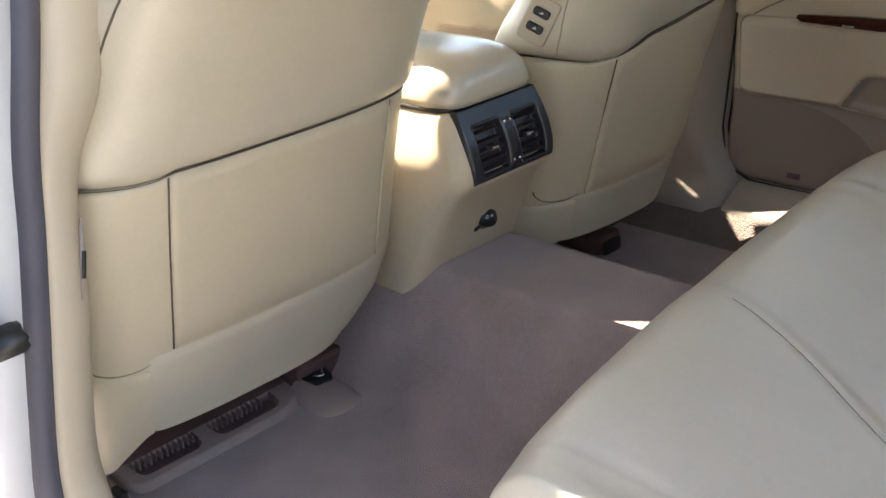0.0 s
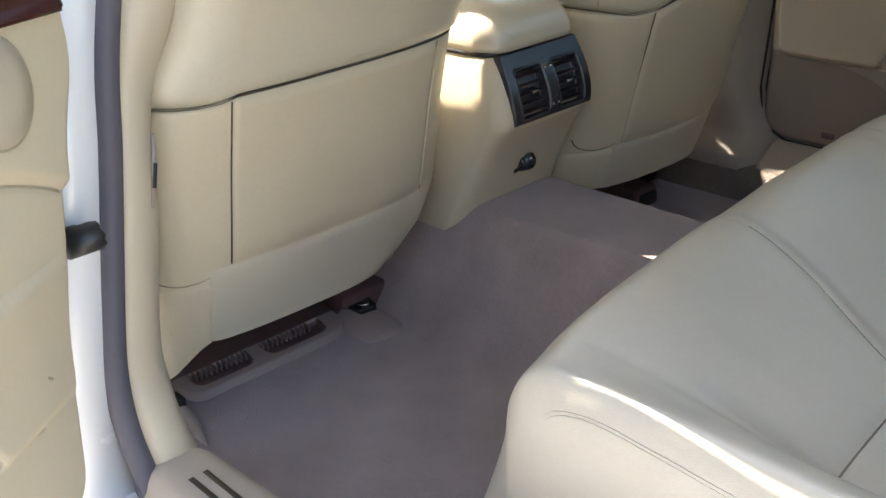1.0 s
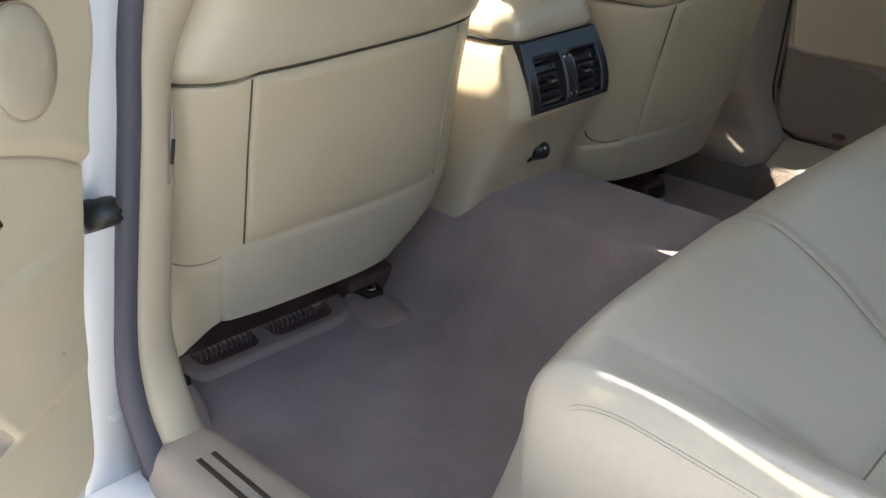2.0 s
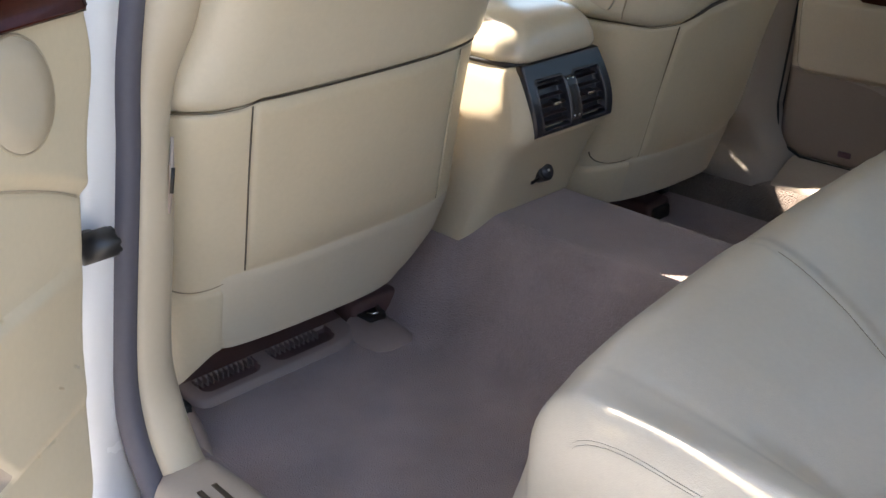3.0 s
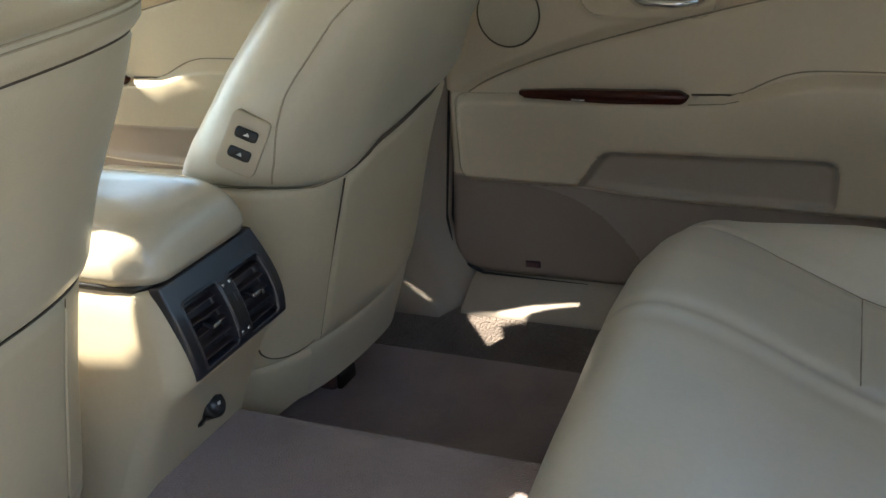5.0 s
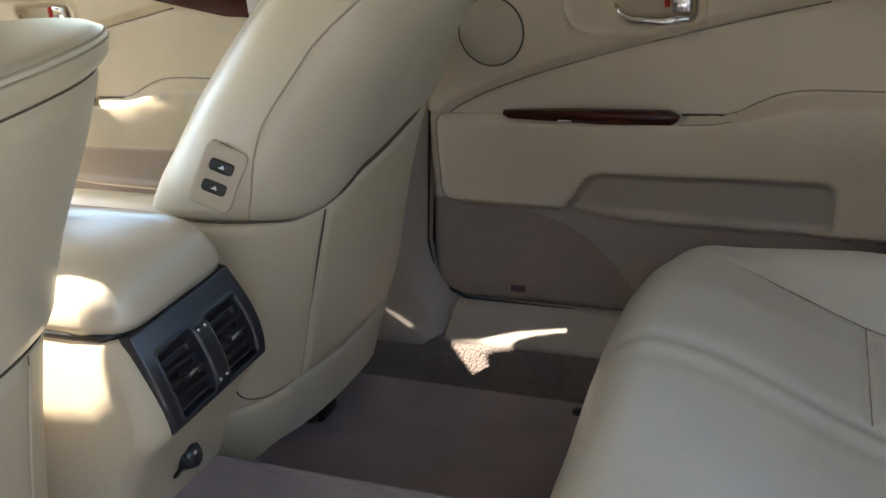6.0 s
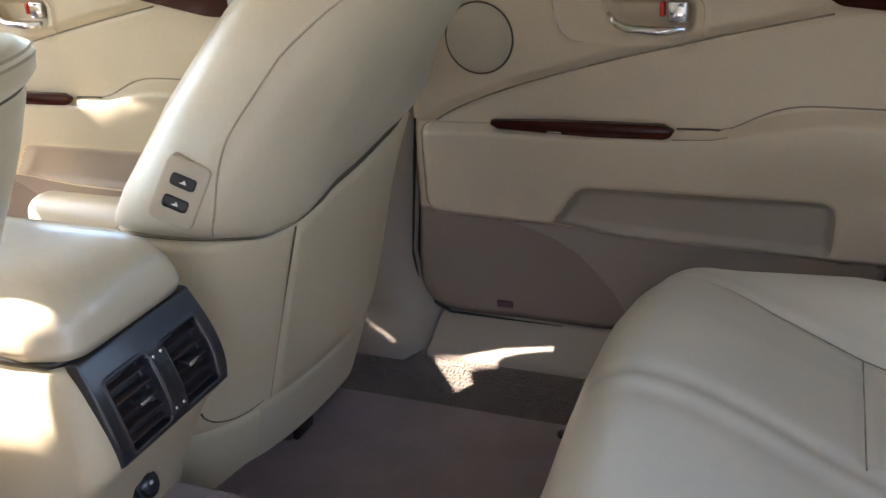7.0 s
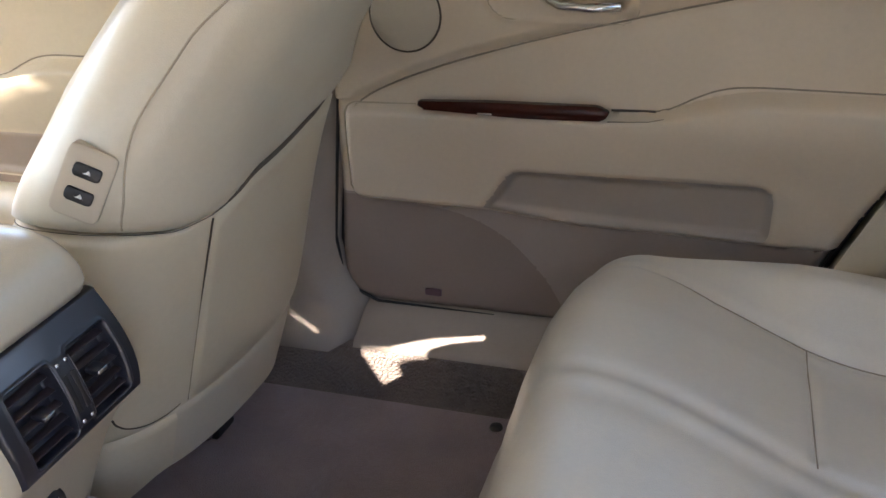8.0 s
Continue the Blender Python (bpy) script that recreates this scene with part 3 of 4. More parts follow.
def on_face(u, v, out=0.0):
    """A point of the bulging vent face: u across, v from bottom to top, out of the face."""
    n = Vector((0.967, 0, 0.255))
    return Vector((0.010 - 0.030 * v + 0.010 * math.sin(math.pi * min(1.0, max(0.0, v)) ** 0.8), u, 0.351 + 0.108 * v)) + n * out


wells = [round_poly([(q * 0.0135, 0.013), (q * 0.071, 0.013), (q * 0.073, 0.050), (q * 0.071, 0.086), (q * 0.0135, 0.086)], 0.004) for q in (-1, 1)]
us, vs = np.linspace(-1, 1, 150), np.linspace(0.0, 1.05, 84)
U, V = np.meshgrid(us, vs, indexing="ij")
wide = 0.0905 + 0.004 * np.sin(np.pi * np.minimum(V, 1))
UM, VM = U * wide, V * 0.112
well = np.maximum(inside(UM, VM, wells[0]), inside(UM, VM, wells[1]))
rim = np.minimum(np.minimum((1 - np.abs(U)) * wide, VM), 0.1176 - VM)
OUT = 0.0065 - 0.016 * smooth((well + 0.001) / 0.003) - 0.013 * np.clip(1 - rim / 0.004, 0, 1) ** 2 + 0.002 * np.exp(-((well + 0.003) / 0.0015) ** 2) + 0.003 * smooth((0.0125 - np.abs(UM)) / 0.003) * smooth((VM - 0.014) / 0.005) * smooth((0.086 - VM) / 0.005)
P = np.array([[tuple(on_face(float(UM[a, k]), float(V[a, k]), float(OUT[a, k]))) for k in range(len(vs))] for a in range(len(us))])
vent = part("vent_panel", bm_grid(P), SLATE, console, "slate-grey rear vent panel with two black outlets")
for q in (-1, 1):
    part("vent_well", bm_prism([on_face(u, w / 0.112, -0.0088) for u, w in wells[(q + 1) // 2]], (0.0006, 0, 0)), BLACK, vent)
    for k in range(5):
        v = 0.205 + 0.125 * k
        a, e = on_face(q * 0.0145, v, -0.005), on_face(q * 0.0705, v, -0.005)
        bm = bm_box(-0.004, 0.005, min(a.y, e.y), max(a.y, e.y), -0.0008, 0.0008, 0.0006)
        bmesh.ops.rotate(bm, cent=(0, 0, 0), matrix=Matrix.Rotation(radians(16), 3, "Y"), verts=bm.verts)
        bmesh.ops.translate(bm, vec=(a.x + 0.003, 0, a.z), verts=bm.verts)
        part("vent_slat", bm, SLAT, vent)
    c = on_face(q * 0.040, 0.46, 0.003)
    bm = bm_box(-0.009, 0.006, -0.0085, 0.0085, -0.0032, 0.0032, 0.0022, 3)
    bmesh.ops.rotate(bm, cent=(0, 0, 0), matrix=Matrix.Rotation(radians(12), 3, "Y"), verts=bm.verts)
    bmesh.ops.translate(bm, vec=c, verts=bm.verts)
    tab = part("vent_tab", bm, SLATE, vent)
    part("tab_inlay", bm_box(c.x + 0.005, c.x + 0.0068, c.y - 0.007, c.y + 0.007, c.z - 0.0028, c.z + 0.0016, 0.0006), CHROME, tab)
    part("divider_trim", bm_tube([on_face(q * 0.0128, v, 0.0085) for v in np.linspace(0.16, 0.74, 12)], 0.0006, 8), DARK_CHROME, vent)
    part("well_trim", bm_tube([on_face(q * 0.0745, v, 0.0062) for v in np.linspace(0.17, 0.73, 12)], 0.0006, 6), DARK_CHROME, vent)
    for v in (0.19, 0.72):
        part("stud", bm_tube([on_face(q * 0.0062, v, 0.007), on_face(q * 0.0062, v, 0.0108)], [0.0026, 0.002], 12), CHROME, vent)
    part("thumb_wheel", bm_prism([on_face(q * 0.0062 + u, v, 0.0088) for u, v in ((-0.0035, 0.28), (0.0035, 0.28), (0.0035, 0.62), (-0.0035, 0.62))], tuple(Vector((0.967, 0, 0.255)) * 0.002), 0.0008), BLACK, vent)
outlet = part("power_outlet", bm_tube([(-0.062, -0.004, 0.255), (-0.0425, -0.004, 0.264), (-0.0415, -0.004, 0.2645)], [0.0165, 0.0165, 0.015], 28), BLACK, console, "round black power socket with its cap")
part("socket_cap", bm_tube([(-0.050, -0.004, 0.260), (-0.037, -0.004, 0.2665)], [0.012, 0.011], 20), SLATE, outlet)
part("cap_strap", bm_prism([(-0.047 + 0.46 * w, -0.004 + u, 0.2625 + w) for u, w in round_poly([(-0.009, -0.006), (-0.026, -0.014), (-0.023, -0.022), (-0.004, -0.013)], 0.003)], (0.006, 0, 0.003), 0.001), BLACK, outlet)
part("cap_mark", bm_box(-0.0375, -0.0362, -0.0065, -0.0015, 0.264, 0.269, 0.0004), WHITE, outlet)

# ---- rear bench ----
bench = thing("rear_bench", 0.65, 0, 0.0, "cream leather rear bench seat with rounded front edge", "bench seat")


def cushion_front(y):
    """Foremost line of the bench cushion."""
    return np.interp(y, (-0.70, -0.64, -0.60, -0.565, -0.50, -0.40, -0.30, -0.20, -0.10, 0.0, 0.10, 0.20, 0.30, 0.42, 0.50, 0.60, 0.70), (0.62, 0.53, 0.484, 0.460, 0.440, 0.425, 0.411, 0.397, 0.387, 0.378, 0.371, 0.361, 0.354, 0.350, 0.356, 0.375, 0.42))


def seam_inner_near(x):
    """Where the near seat's insert ends towards the middle."""
    return np.interp(x, (0.40, 0.61, 0.75, 0.85), (-0.160, -0.212, -0.262, -0.29))


def seam_inner_far(x):
    return np.interp(x, (0.39, 0.54, 0.67, 0.80), (0.250, 0.236, 0.225, 0.215))


def seam_outer_far(x):
    return np.interp(x, (0.41, 0.55, 0.66, 0.75, 0.80), (0.560, 0.498, 0.474, 0.470, 0.470))


def seam_outer_near(x):
    return np.interp(x, (0.47, 0.52, 0.60, 0.80), (-0.515, -0.505, -0.497, -0.492))


def cross_x(y):
    """Line of the cross seams towards the back of the inserts."""
    return np.interp(y, (-0.50, -0.26, 0.23, 0.475), (0.778, 0.752, 0.676, 0.660))


def cushion_top(x, y):
    """Height of the bench cushion."""
    q = x - cushion_front(y) - 0.085
    crest = np.interp(y, (-0.60, -0.54, -0.50, -0.40, -0.25, 0.10, 0.20, 0.30, 0.40, 0.50, 0.60, 0.66), (0.322, 0.336, 0.341, 0.349, 0.352, 0.352, 0.351, 0.348, 0.342, 0.329, 0.312, 0.298))
    z = crest - 0.095 * smooth(q / 0.32)
    bolster = np.where(y > 0, 0.312 - 0.25 * np.clip(y - 0.60, 0, 1) + 0.05 * np.clip(q - 0.02, 0, 0.2) - 0.10 * np.clip(x - 0.64, 0, 0.2), 0.325 + 0.012 * np.exp(-((y + 0.562) / 0.028) ** 2))
    k = np.where(y > 0, smooth((y - seam_outer_far(x) + 0.03) / 0.12), smooth((-0.44 - y) / 0.10) * (0.15 + 0.85 * smooth((x - cushion_front(y) - 0.03) / 0.16)))
    z = z * (1 - k) + bolster * k
    a, b, c, e = y - seam_inner_near(x), y - seam_inner_far(x), y - seam_outer_far(x), y - seam_outer_near(x)
    z = z - 0.0018 * np.exp(-(a / 0.006) ** 2) - 0.004 * smooth(a / 0.03) * (1 - smooth((a - 0.05) / 0.12))
    z = z - 0.0038 * np.exp(-(b / 0.016) ** 2) - 0.0022 * np.exp(-((b + 0.046) / 0.018) ** 2) + 0.001 * np.exp(-((b + 0.022) / 0.014) ** 2)
    z = z - 0.007 * np.exp(-(c / 0.009) ** 2) - 0.002 * np.exp(-(e / 0.008) ** 2)
    pads = smooth((-y - 0.20) / 0.04) * smooth((0.52 + y) / 0.02) + smooth((y - 0.235) / 0.02) * smooth((seam_outer_far(x) - y) / 0.02)
    return z - 0.005 * np.exp(-((x - cross_x(y)) / 0.006) ** 2) * pads


def side_drop(y):
    """How far the cushion's rounded sides fall below its top."""
    if y < 0:
        return 0.24 * (1 - (1 - min(1.0, max(0.0, (-y - 0.556) / 0.034)) ** 2.6) ** (1 / 2.6))
    return 0.22 * float(smooth((y - 0.585) / 0.05))


def cushion(name, y0, y1, ny):
    ys = np.unique(np.concatenate([np.linspace(y0, y1, ny), -0.556 - 0.034 * np.sin(np.linspace(0, np.pi / 2, 40)), np.linspace(0.57, 0.64, 40), np.linspace(0.45, 0.57, 50)]))
    P = []
    for y in ys:
        xf, row = float(cushion_front(y)), []
        drop = side_drop(y)
        for a in np.linspace(0, 1, 10):                       # front face up from the floor
            row.append((xf - 0.060 * (1 - a) ** 1.15, y, 0.08 + a * (0.235 - 0.08)))
        zt = float(cushion_top(np.array(xf + 0.085), np.array(y)))
        for a in np.linspace(0, np.pi / 2, 12)[1:]:           # rolled edge
            row.append((xf + 0.085 * (1 - np.cos(a)), y, 0.235 + (zt - 0.235) * np.sin(a)))
        for x in np.linspace(xf + 0.085, 1.0, 110)[1:]:
            row.append((x, y, float(cushion_top(np.array(x), np.array(y)))))
        P.append([(px, py, max(0.06, pz - drop)) for px, py, pz in row])
    return part(name, bm_grid(np.array(P)), LEATHER_BENCH, bench)


cushion("cushion", -0.59, 0.64, 330)


def seam_on(name, xy, r=0.001, mat=SEAM):
    """A seam line lying on the cushion."""
    return part(name, bm_tube([(x, y, float(cushion_top(np.array(x), np.array(y))) + 0.0004) for x, y in xy], r, 6), mat, bench)


def along(line, x0, x1, n=50):
    return [(float(x), float(line(x))) for x in np.linspace(x0, x1, n)]


seam_on("cushion_seam", along(seam_inner_near, 0.502, 0.84), 0.0005, SEAM_DARK)
seam_on("cushion_seam", along(seam_outer_far, 0.455, 0.79), 0.0009, SEAM_DARK)
seam_on("cross_seam", [(float(cross_x(y)), float(y)) for y in np.linspace(-0.495, -0.262, 40)], 0.0012, SEAM_DARK)
seam_on("cross_seam", [(float(cross_x(y)), float(y)) for y in np.linspace(0.235, 0.474, 40)], 0.0010, SEAM_DARK)
# twin piping along the outer side, turning down at the front
for low in (0.0, 0.0038):
    path = []
    for x, z in smooth_path([(0.530, 0.284, 0), (0.539, 0.292, 0), (0.560, 0.3005, 0), (0.60, 0.3055, 0), (0.66, 0.304, 0), (0.76, 0.299, 0), (0.86, 0.296, 0)], 6, True):
        yy = -0.556
        for k in range(60):
            if float(cushion_top(np.array(x), np.array(yy))) - side_drop(yy) < z - low:
                break
            yy -= 0.0006
        path.append((x + low * 0.6 * (x < 0.57), yy - 0.0002, z - low))
    part("piping", bm_tube(path, [0.0001 + 0.00035 * min(1.0, k / 8) * (1 - 0.8 * float(smooth((path[k][0] - (0.64 if low else 0.70)) / 0.10))) for k in range(len(path))], 6), LEATHER_BENCH, bench)
part("side_seam", bm_tube(smooth_path([(0.612, -0.5905, 0.208), (0.630, -0.5905, 0.226), (0.655, -0.5905, 0.238), (0.690, -0.5905, 0.244), (0.722, -0.5905, 0.240)]), 0.0008, 6), SEAM, bench)
seam_on("back_gap", [(0.814 - 0.055 * y, y) for y in np.linspace(-0.44, 0.58, 60)], 0.003, GAP)
# backrest, leaning back
bp = [(0.803, 0.20), (0.803, 0.25), (0.806, 0.29), (0.825, 0.35), (0.87, 0.45), (0.935, 0.6), (0.98, 0.74), (1.0, 0.78), (1.04, 0.80), (1.1, 0.79)]
ya = np.linspace(-0.66, 0.66, 80)
P = np.array([[(x + 0.020 - 0.055 * y + 0.13 * smooth((abs(y) - 0.56) / 0.10) ** 2, y, z) for x, z in bp] for y in ya])
part("backrest", bm_grid(P), LEATHER_SEAT, bench)
for q in (1,):
    part("side_bolster", bm_box(0.86, 1.12, q * 0.70 - 0.045, q * 0.70 + 0.045, 0.12, 0.68, 0.03, 4), VINYL, bench)
# ---- rear doors ----
def car_door(s, n, shift=0.0, seal=True):
    """A door with its inner trim, built as closed; s = -1 near side, 1 far side; shift: along the car."""
    Yb = 0.775
    hinge = (-0.03, s * 0.80, 0.10)
    door = thing("door_" + n, *hinge, "", "car door", kind="structure")
    m0 = -0.040 if s > 0 else 0.0
    mid = round_poly([(m0, 0.284), (0.18, 0.280), (0.31, 0.268), (0.585, 0.262), (0.92, 0.258), (0.92, 0.490), (0.545, 0.493), (0.44, 0.455), (m0 + 0.008, 0.446)],
                     [0.03, 0.02, 0.02, 0.02, 0.005, 0.005, 0.05, 0.05, 0.025])
    pocket = round_poly([(0.178, 0.283), (0.230, 0.356), (0.605, 0.360), (0.600, 0.270), (0.4, 0.273)], [0.01, 0.02, 0.03, 0.02, 0.01])
    lean = 0.0 if seal else 0.03
    if n == "2":
        mid, pocket = [(x, z - 0.052) for x, z in mid], [(x, z - 0.052) for x, z in pocket]
    if n == "2":
        front = [(0.055, 0.095), (0.034, 0.22), (0.016, 0.32), (0.004, 0.41), (-0.020, 0.50), (-0.067, 0.58), (-0.070, 0.70)]
        outline = round_poly([front[0], (0.60, 0.095), (0.668, 0.225), (0.745, 0.375), (0.93, 0.60), (0.93, 0.70)] + front[:0:-1], [0.05, 0.05, 0.05, 0.1, 0.02, 0.01, 0.02, 0.03, 0.03, 0.05, 0.1, 0.1], 8)
    else:
        outline = round_poly([(-0.075 + lean, 0.095), (0.60, 0.095), (0.668, 0.225), (0.745, 0.375), (0.93, 0.60), (0.93, 0.70), (-0.03, 0.70)] if shift == 0 else [(-0.075, 0.095), (0.93, 0.095), (0.93, 0.70), (-0.03, 0.70)], 0.07 if shift else [0.07, 0.05, 0.05, 0.1, 0.02, 0.01, 0.02], 8)
    xs, zs = np.linspace(-0.075, 0.93, 252), np.linspace(0.095, 0.70, 152)
    X, Z = np.meshgrid(xs, zs, indexing="ij")
    arc = round_poly([(-0.08, 0.09), (0.318, 0.09), (0.280, 0.168), (0.215, 0.237), (0.145, 0.270), (0.05, 0.282), (-0.08, 0.290)], 0.04)
    # the net's nodes slide onto the borders of the panels
    for poly in (arc, pocket, mid, outline):
        f = inside(X, Z, poly)
        gx, gz = (inside(X + 0.001, Z, poly) - f) / 0.001, (inside(X, Z + 0.001, poly) - f) / 0.001
        close = np.abs(f) < 0.0024
        X, Z = np.where(close, X - f * gx, X), np.where(close, Z - f * gz, Z)
    CX, CZ = (X[:-1, :-1] + X[1:, :-1] + X[:-1, 1:] + X[1:, 1:]) / 4, (Z[:-1, :-1] + Z[1:, :-1] + Z[:-1, 1:] + Z[1:, 1:]) / 4
    d = 0.018 + 0.014 * smooth((Z - 0.28) / 0.15) - 0.05 * np.clip(Z - 0.47, 0, 1) ** 1 * 0.8
    seam_z = 0.432 + 0.20 * (np.clip(X + 0.02, 0, 1) / 0.65) ** 0.66
    sm = inside(X, Z, mid)
    bulge = 0.022 + 0.018 * smooth((X - 0.40) / 0.15) * smooth((Z - 0.36) / 0.1)
    if n == "2":
        bulge = 0.35 * bulge * smooth((X + 0.02) / 0.15)
    d = d + bulge * smooth((sm + 0.002) / 0.016)
    sp = inside(X, Z, pocket)
    d = d - 0.020 * smooth((sp + 0.006) / 0.02)
    d = d - 0.004 * np.exp(-((Z - seam_z) / 0.0028) ** 2) * (Z > 0.455) * (sm < 0)
    d = d + 0.010 * smooth((Z - seam_z) / 0.02) * (sm < 0) * (Z > 0.45)
    grip = round_poly([(x + (-0.048 if shift else 0), z - (0.010 if shift else 0)) for x, z in ((0.208, 0.582), (0.41, 0.573), (0.415, 0.650), (0.188, 0.655))], 0.03)
    sg = inside(X, Z, grip)
    d = d + 0.004 * np.exp(-(sg / 0.004) ** 2) - 0.022 * smooth((inside(X, Z, round_poly([(x + (-0.048 if shift else 0), z - (0.010 if shift else 0)) for x, z in ((0.285, 0.596), (0.397, 0.594), (0.400, 0.642), (0.262, 0.642))], 0.018)) + 0.002) / 0.01)
    d = d - 0.012 * np.clip(1 - inside(X, Z, outline) / 0.014, 0, 1) ** 2

    def skin(x, z, out=0.0):
        """A point of the trim's surface."""
        i, j = (x - xs[0]) / (xs[1] - xs[0]), (z - zs[0]) / (zs[1] - zs[0])
        i0, j0 = int(np.clip(i, 0, len(xs) - 2)), int(np.clip(j, 0, len(zs) - 2))
        u, v = i - i0, j - j0
        e = d[i0, j0] * (1 - u) * (1 - v) + d[i0 + 1, j0] * u * (1 - v) + d[i0, j0 + 1] * (1 - u) * v + d[i0 + 1, j0 + 1] * u * v
        return (x, s * (Yb - e - out), z)

    grille, cm, cp, so = inside(CX, CZ, arc) > 0, inside(CX, CZ, mid) > 0, inside(CX, CZ, pocket) > 0, inside(CX, CZ, outline) > 0
    lower = ~cm & (CZ < 0.292)
    W3 = np.stack([X, s * (Yb - d), Z], -1)
    zones = {"upper_trim": so & ~lower & ~cm & ~cp, "armrest_panel": so & cm & ~cp, "door_pocket": cp,
             "speaker_grille": lower & grille & so & ~cp, "lower_trim": lower & ~grille & so & ~cp}
    # only the far rear door takes the copies warmed for bounced light
    mats = {"upper_trim": BOUNCE_VINYL if n == "1" else VINYL, "armrest_panel": BOUNCE_LEATHER if n == "1" else VINYL, "door_pocket": POCKET, "speaker_grille": TAUPE if s > 0 else VINYL, "lower_trim": LOWER if s > 0 else VINYL}
    nv = len(zs)
    for name, mask in zones.items():
        bm = bmesh.new()
        cache = {}

        def vert(i, j):
            if (i, j) not in cache:
                cache[i, j] = bm.verts.new(W3[i, j])
            return cache[i, j]

        centre = mask
        for i, j in zip(*np.nonzero(centre)):
            bm.faces.new((vert(i, j), vert(i + 1, j), vert(i + 1, j + 1), vert(i, j + 1)))
        part(name, bm, mats[name], door)
    # painted shell behind the trim, with the window frame
    part("door_shell", bm_prism([(x, s * 0.778, z) for x, z in round_poly([(-0.035 if n != "2" else 0.06, 0.05), (0.59, 0.05), (0.655, 0.20), (0.90, 0.57), (0.93, 0.70), (-0.03, 0.70)], [0.06, 0.1, 0.1, 0.05, 0.01, 0.01])], (0, s * 0.09, 0), 0.02), PAINT, door, "white painted door shell")
    if shift:
        belt = [(-0.30, 0.597), (-0.10, 0.62), (0.09, 0.646), (0.3, 0.672), (0.45, 0.668), (0.56, 0.638), (0.70, 0.61), (0.92, 0.60), (0.92, 0.70), (-0.30, 0.70)]
    else:
        belt = [(-0.03 if n != "2" else -0.058, 0.668 if n != "2" else 0.632), (0.48, 0.665), (0.56, 0.653), (0.588, 0.636), (0.92, 0.60), (0.92, 0.70), (-0.03, 0.70)]
    part("belt_wood", bm_prism([(x, s * 0.764, z) for x, z in round_poly(belt, 0.006)], (0, -s * 0.031, 0), 0.006), WOOD, door, "glossy dark walnut strip")
    part("window_frame", bm_tube([(-0.02, s * 0.79, 0.69), (0.0, s * 0.715, 1.05), (0.76, s * 0.705, 1.05), (0.95, s * 0.79, 0.69)], 0.016, 8), PAINT, door)
    part("window_pane", bm_prism([(0.0, s * 0.785, 0.69), (0.93, s * 0.785, 0.69), (0.76, s * 0.705, 1.05), (0.0, s * 0.71, 1.05)], (0, s * 0.004, 0)), DOOR_GLASS if shift == 0 else CLEAR, door, "tinted window glass", False)
    part("trim_seam", bm_tube([skin(x, 0.432 + 0.20 * ((x + 0.02) / 0.65) ** 0.66, 0.0004) for x in np.linspace(-0.005, 0.58, 40)], 0.0016, 6), SEAM_DARK if s > 0 else SEAM, door)
    # seam-coloured line that draws the shade along the armrest's raised front edge
    if n == "1" and shift == 0:
        head, tail = [q for q in mid[:len(mid) // 2] if q[0] < 0.06], [q for q in mid[len(mid) // 2:] if q[0] < 0.06]
        edge = smooth_path([(x, z, 0) for x, z in [(0.085, 0.4480), (0.05, 0.4472)] + tail + head + [(0.08, 0.2822), (0.15, 0.2808)]], 3)
        part("armrest_shade_line", bm_tube([skin(p.x - 0.001, p.y, 0.0002) for p in edge], 0.0013, 6), SEAM, door)
    part("grip_seam", bm_tube([skin(x, z, -0.001) for x, z in grip], 0.0014, 6), SEAM, door)
    # round tweeter
    if shift == 0:
        turn = np.linspace(0, 2 * math.pi, 48, endpoint=False)
        tw = [(0.0775 + 0.054 * math.cos(a), 0.583 + 0.054 * math.sin(a)) for a in turn]
        bm = bmesh.new()
        rings = [[bm.verts.new(skin(0.0775 + r * math.cos(a), 0.583 + r * math.sin(a), o)) for a in turn] for r, o in ((0.0535, 0.0), (0.052, 0.003), (0.03, 0.005), (0.01, 0.0055))]
        for r0, r1 in zip(rings, rings[1:]):
            for k in range(48):
                bm.faces.new((r0[k], r0[(k + 1) % 48], r1[(k + 1) % 48], r1[k]))
        bm.faces.new(rings[-1])
        part("tweeter_grille", bm, SPEAKER, door)
        part("tweeter_ring", bm_tube([skin(x, z, 0.0005) for x, z in tw + tw[:1]], 0.0017, 6, False), GAP if n != "2" else SEAM, door)
    # walnut switch strip on the armrest
    deep, ahead = (0.732, 0.0) if n != "2" else (0.748, 0.06)
    strip = part("switch_strip", bm_prism([(x + ahead, s * deep, z) for x, z in round_poly([(0.092, 0.459), (0.20, 0.4635), (0.36, 0.465), (0.377, 0.456), (0.368, 0.4445), (0.25, 0.442), (0.098, 0.4475)], 0.005)], (0, -s * 0.012, 0), 0.004), WOOD, door, "glossy dark walnut switch strip")
    part("window_switch", bm_box(0.186 + ahead, 0.209 + ahead, min(s * (deep - 0.0155), s * (deep - 0.01)), max(s * (deep - 0.0155), s * (deep - 0.01)), 0.4445, 0.4485, 0.0015), CHROME, strip)
    part("ledge_line", bm_tube([skin(x, z, 0.0) for x, z in ((0.376, 0.455), (0.40, 0.4555), (0.42, 0.456), (0.438, 0.457))], 0.0019, 6), GAP, door)
    part("ledge_line", bm_tube([skin(x, z, 0.0002) for x, z in ((0.374, 0.4435), (0.40, 0.4445), (0.43, 0.4470), (0.452, 0.4525))], 0.0009, 6), SEAM_DARK, door)
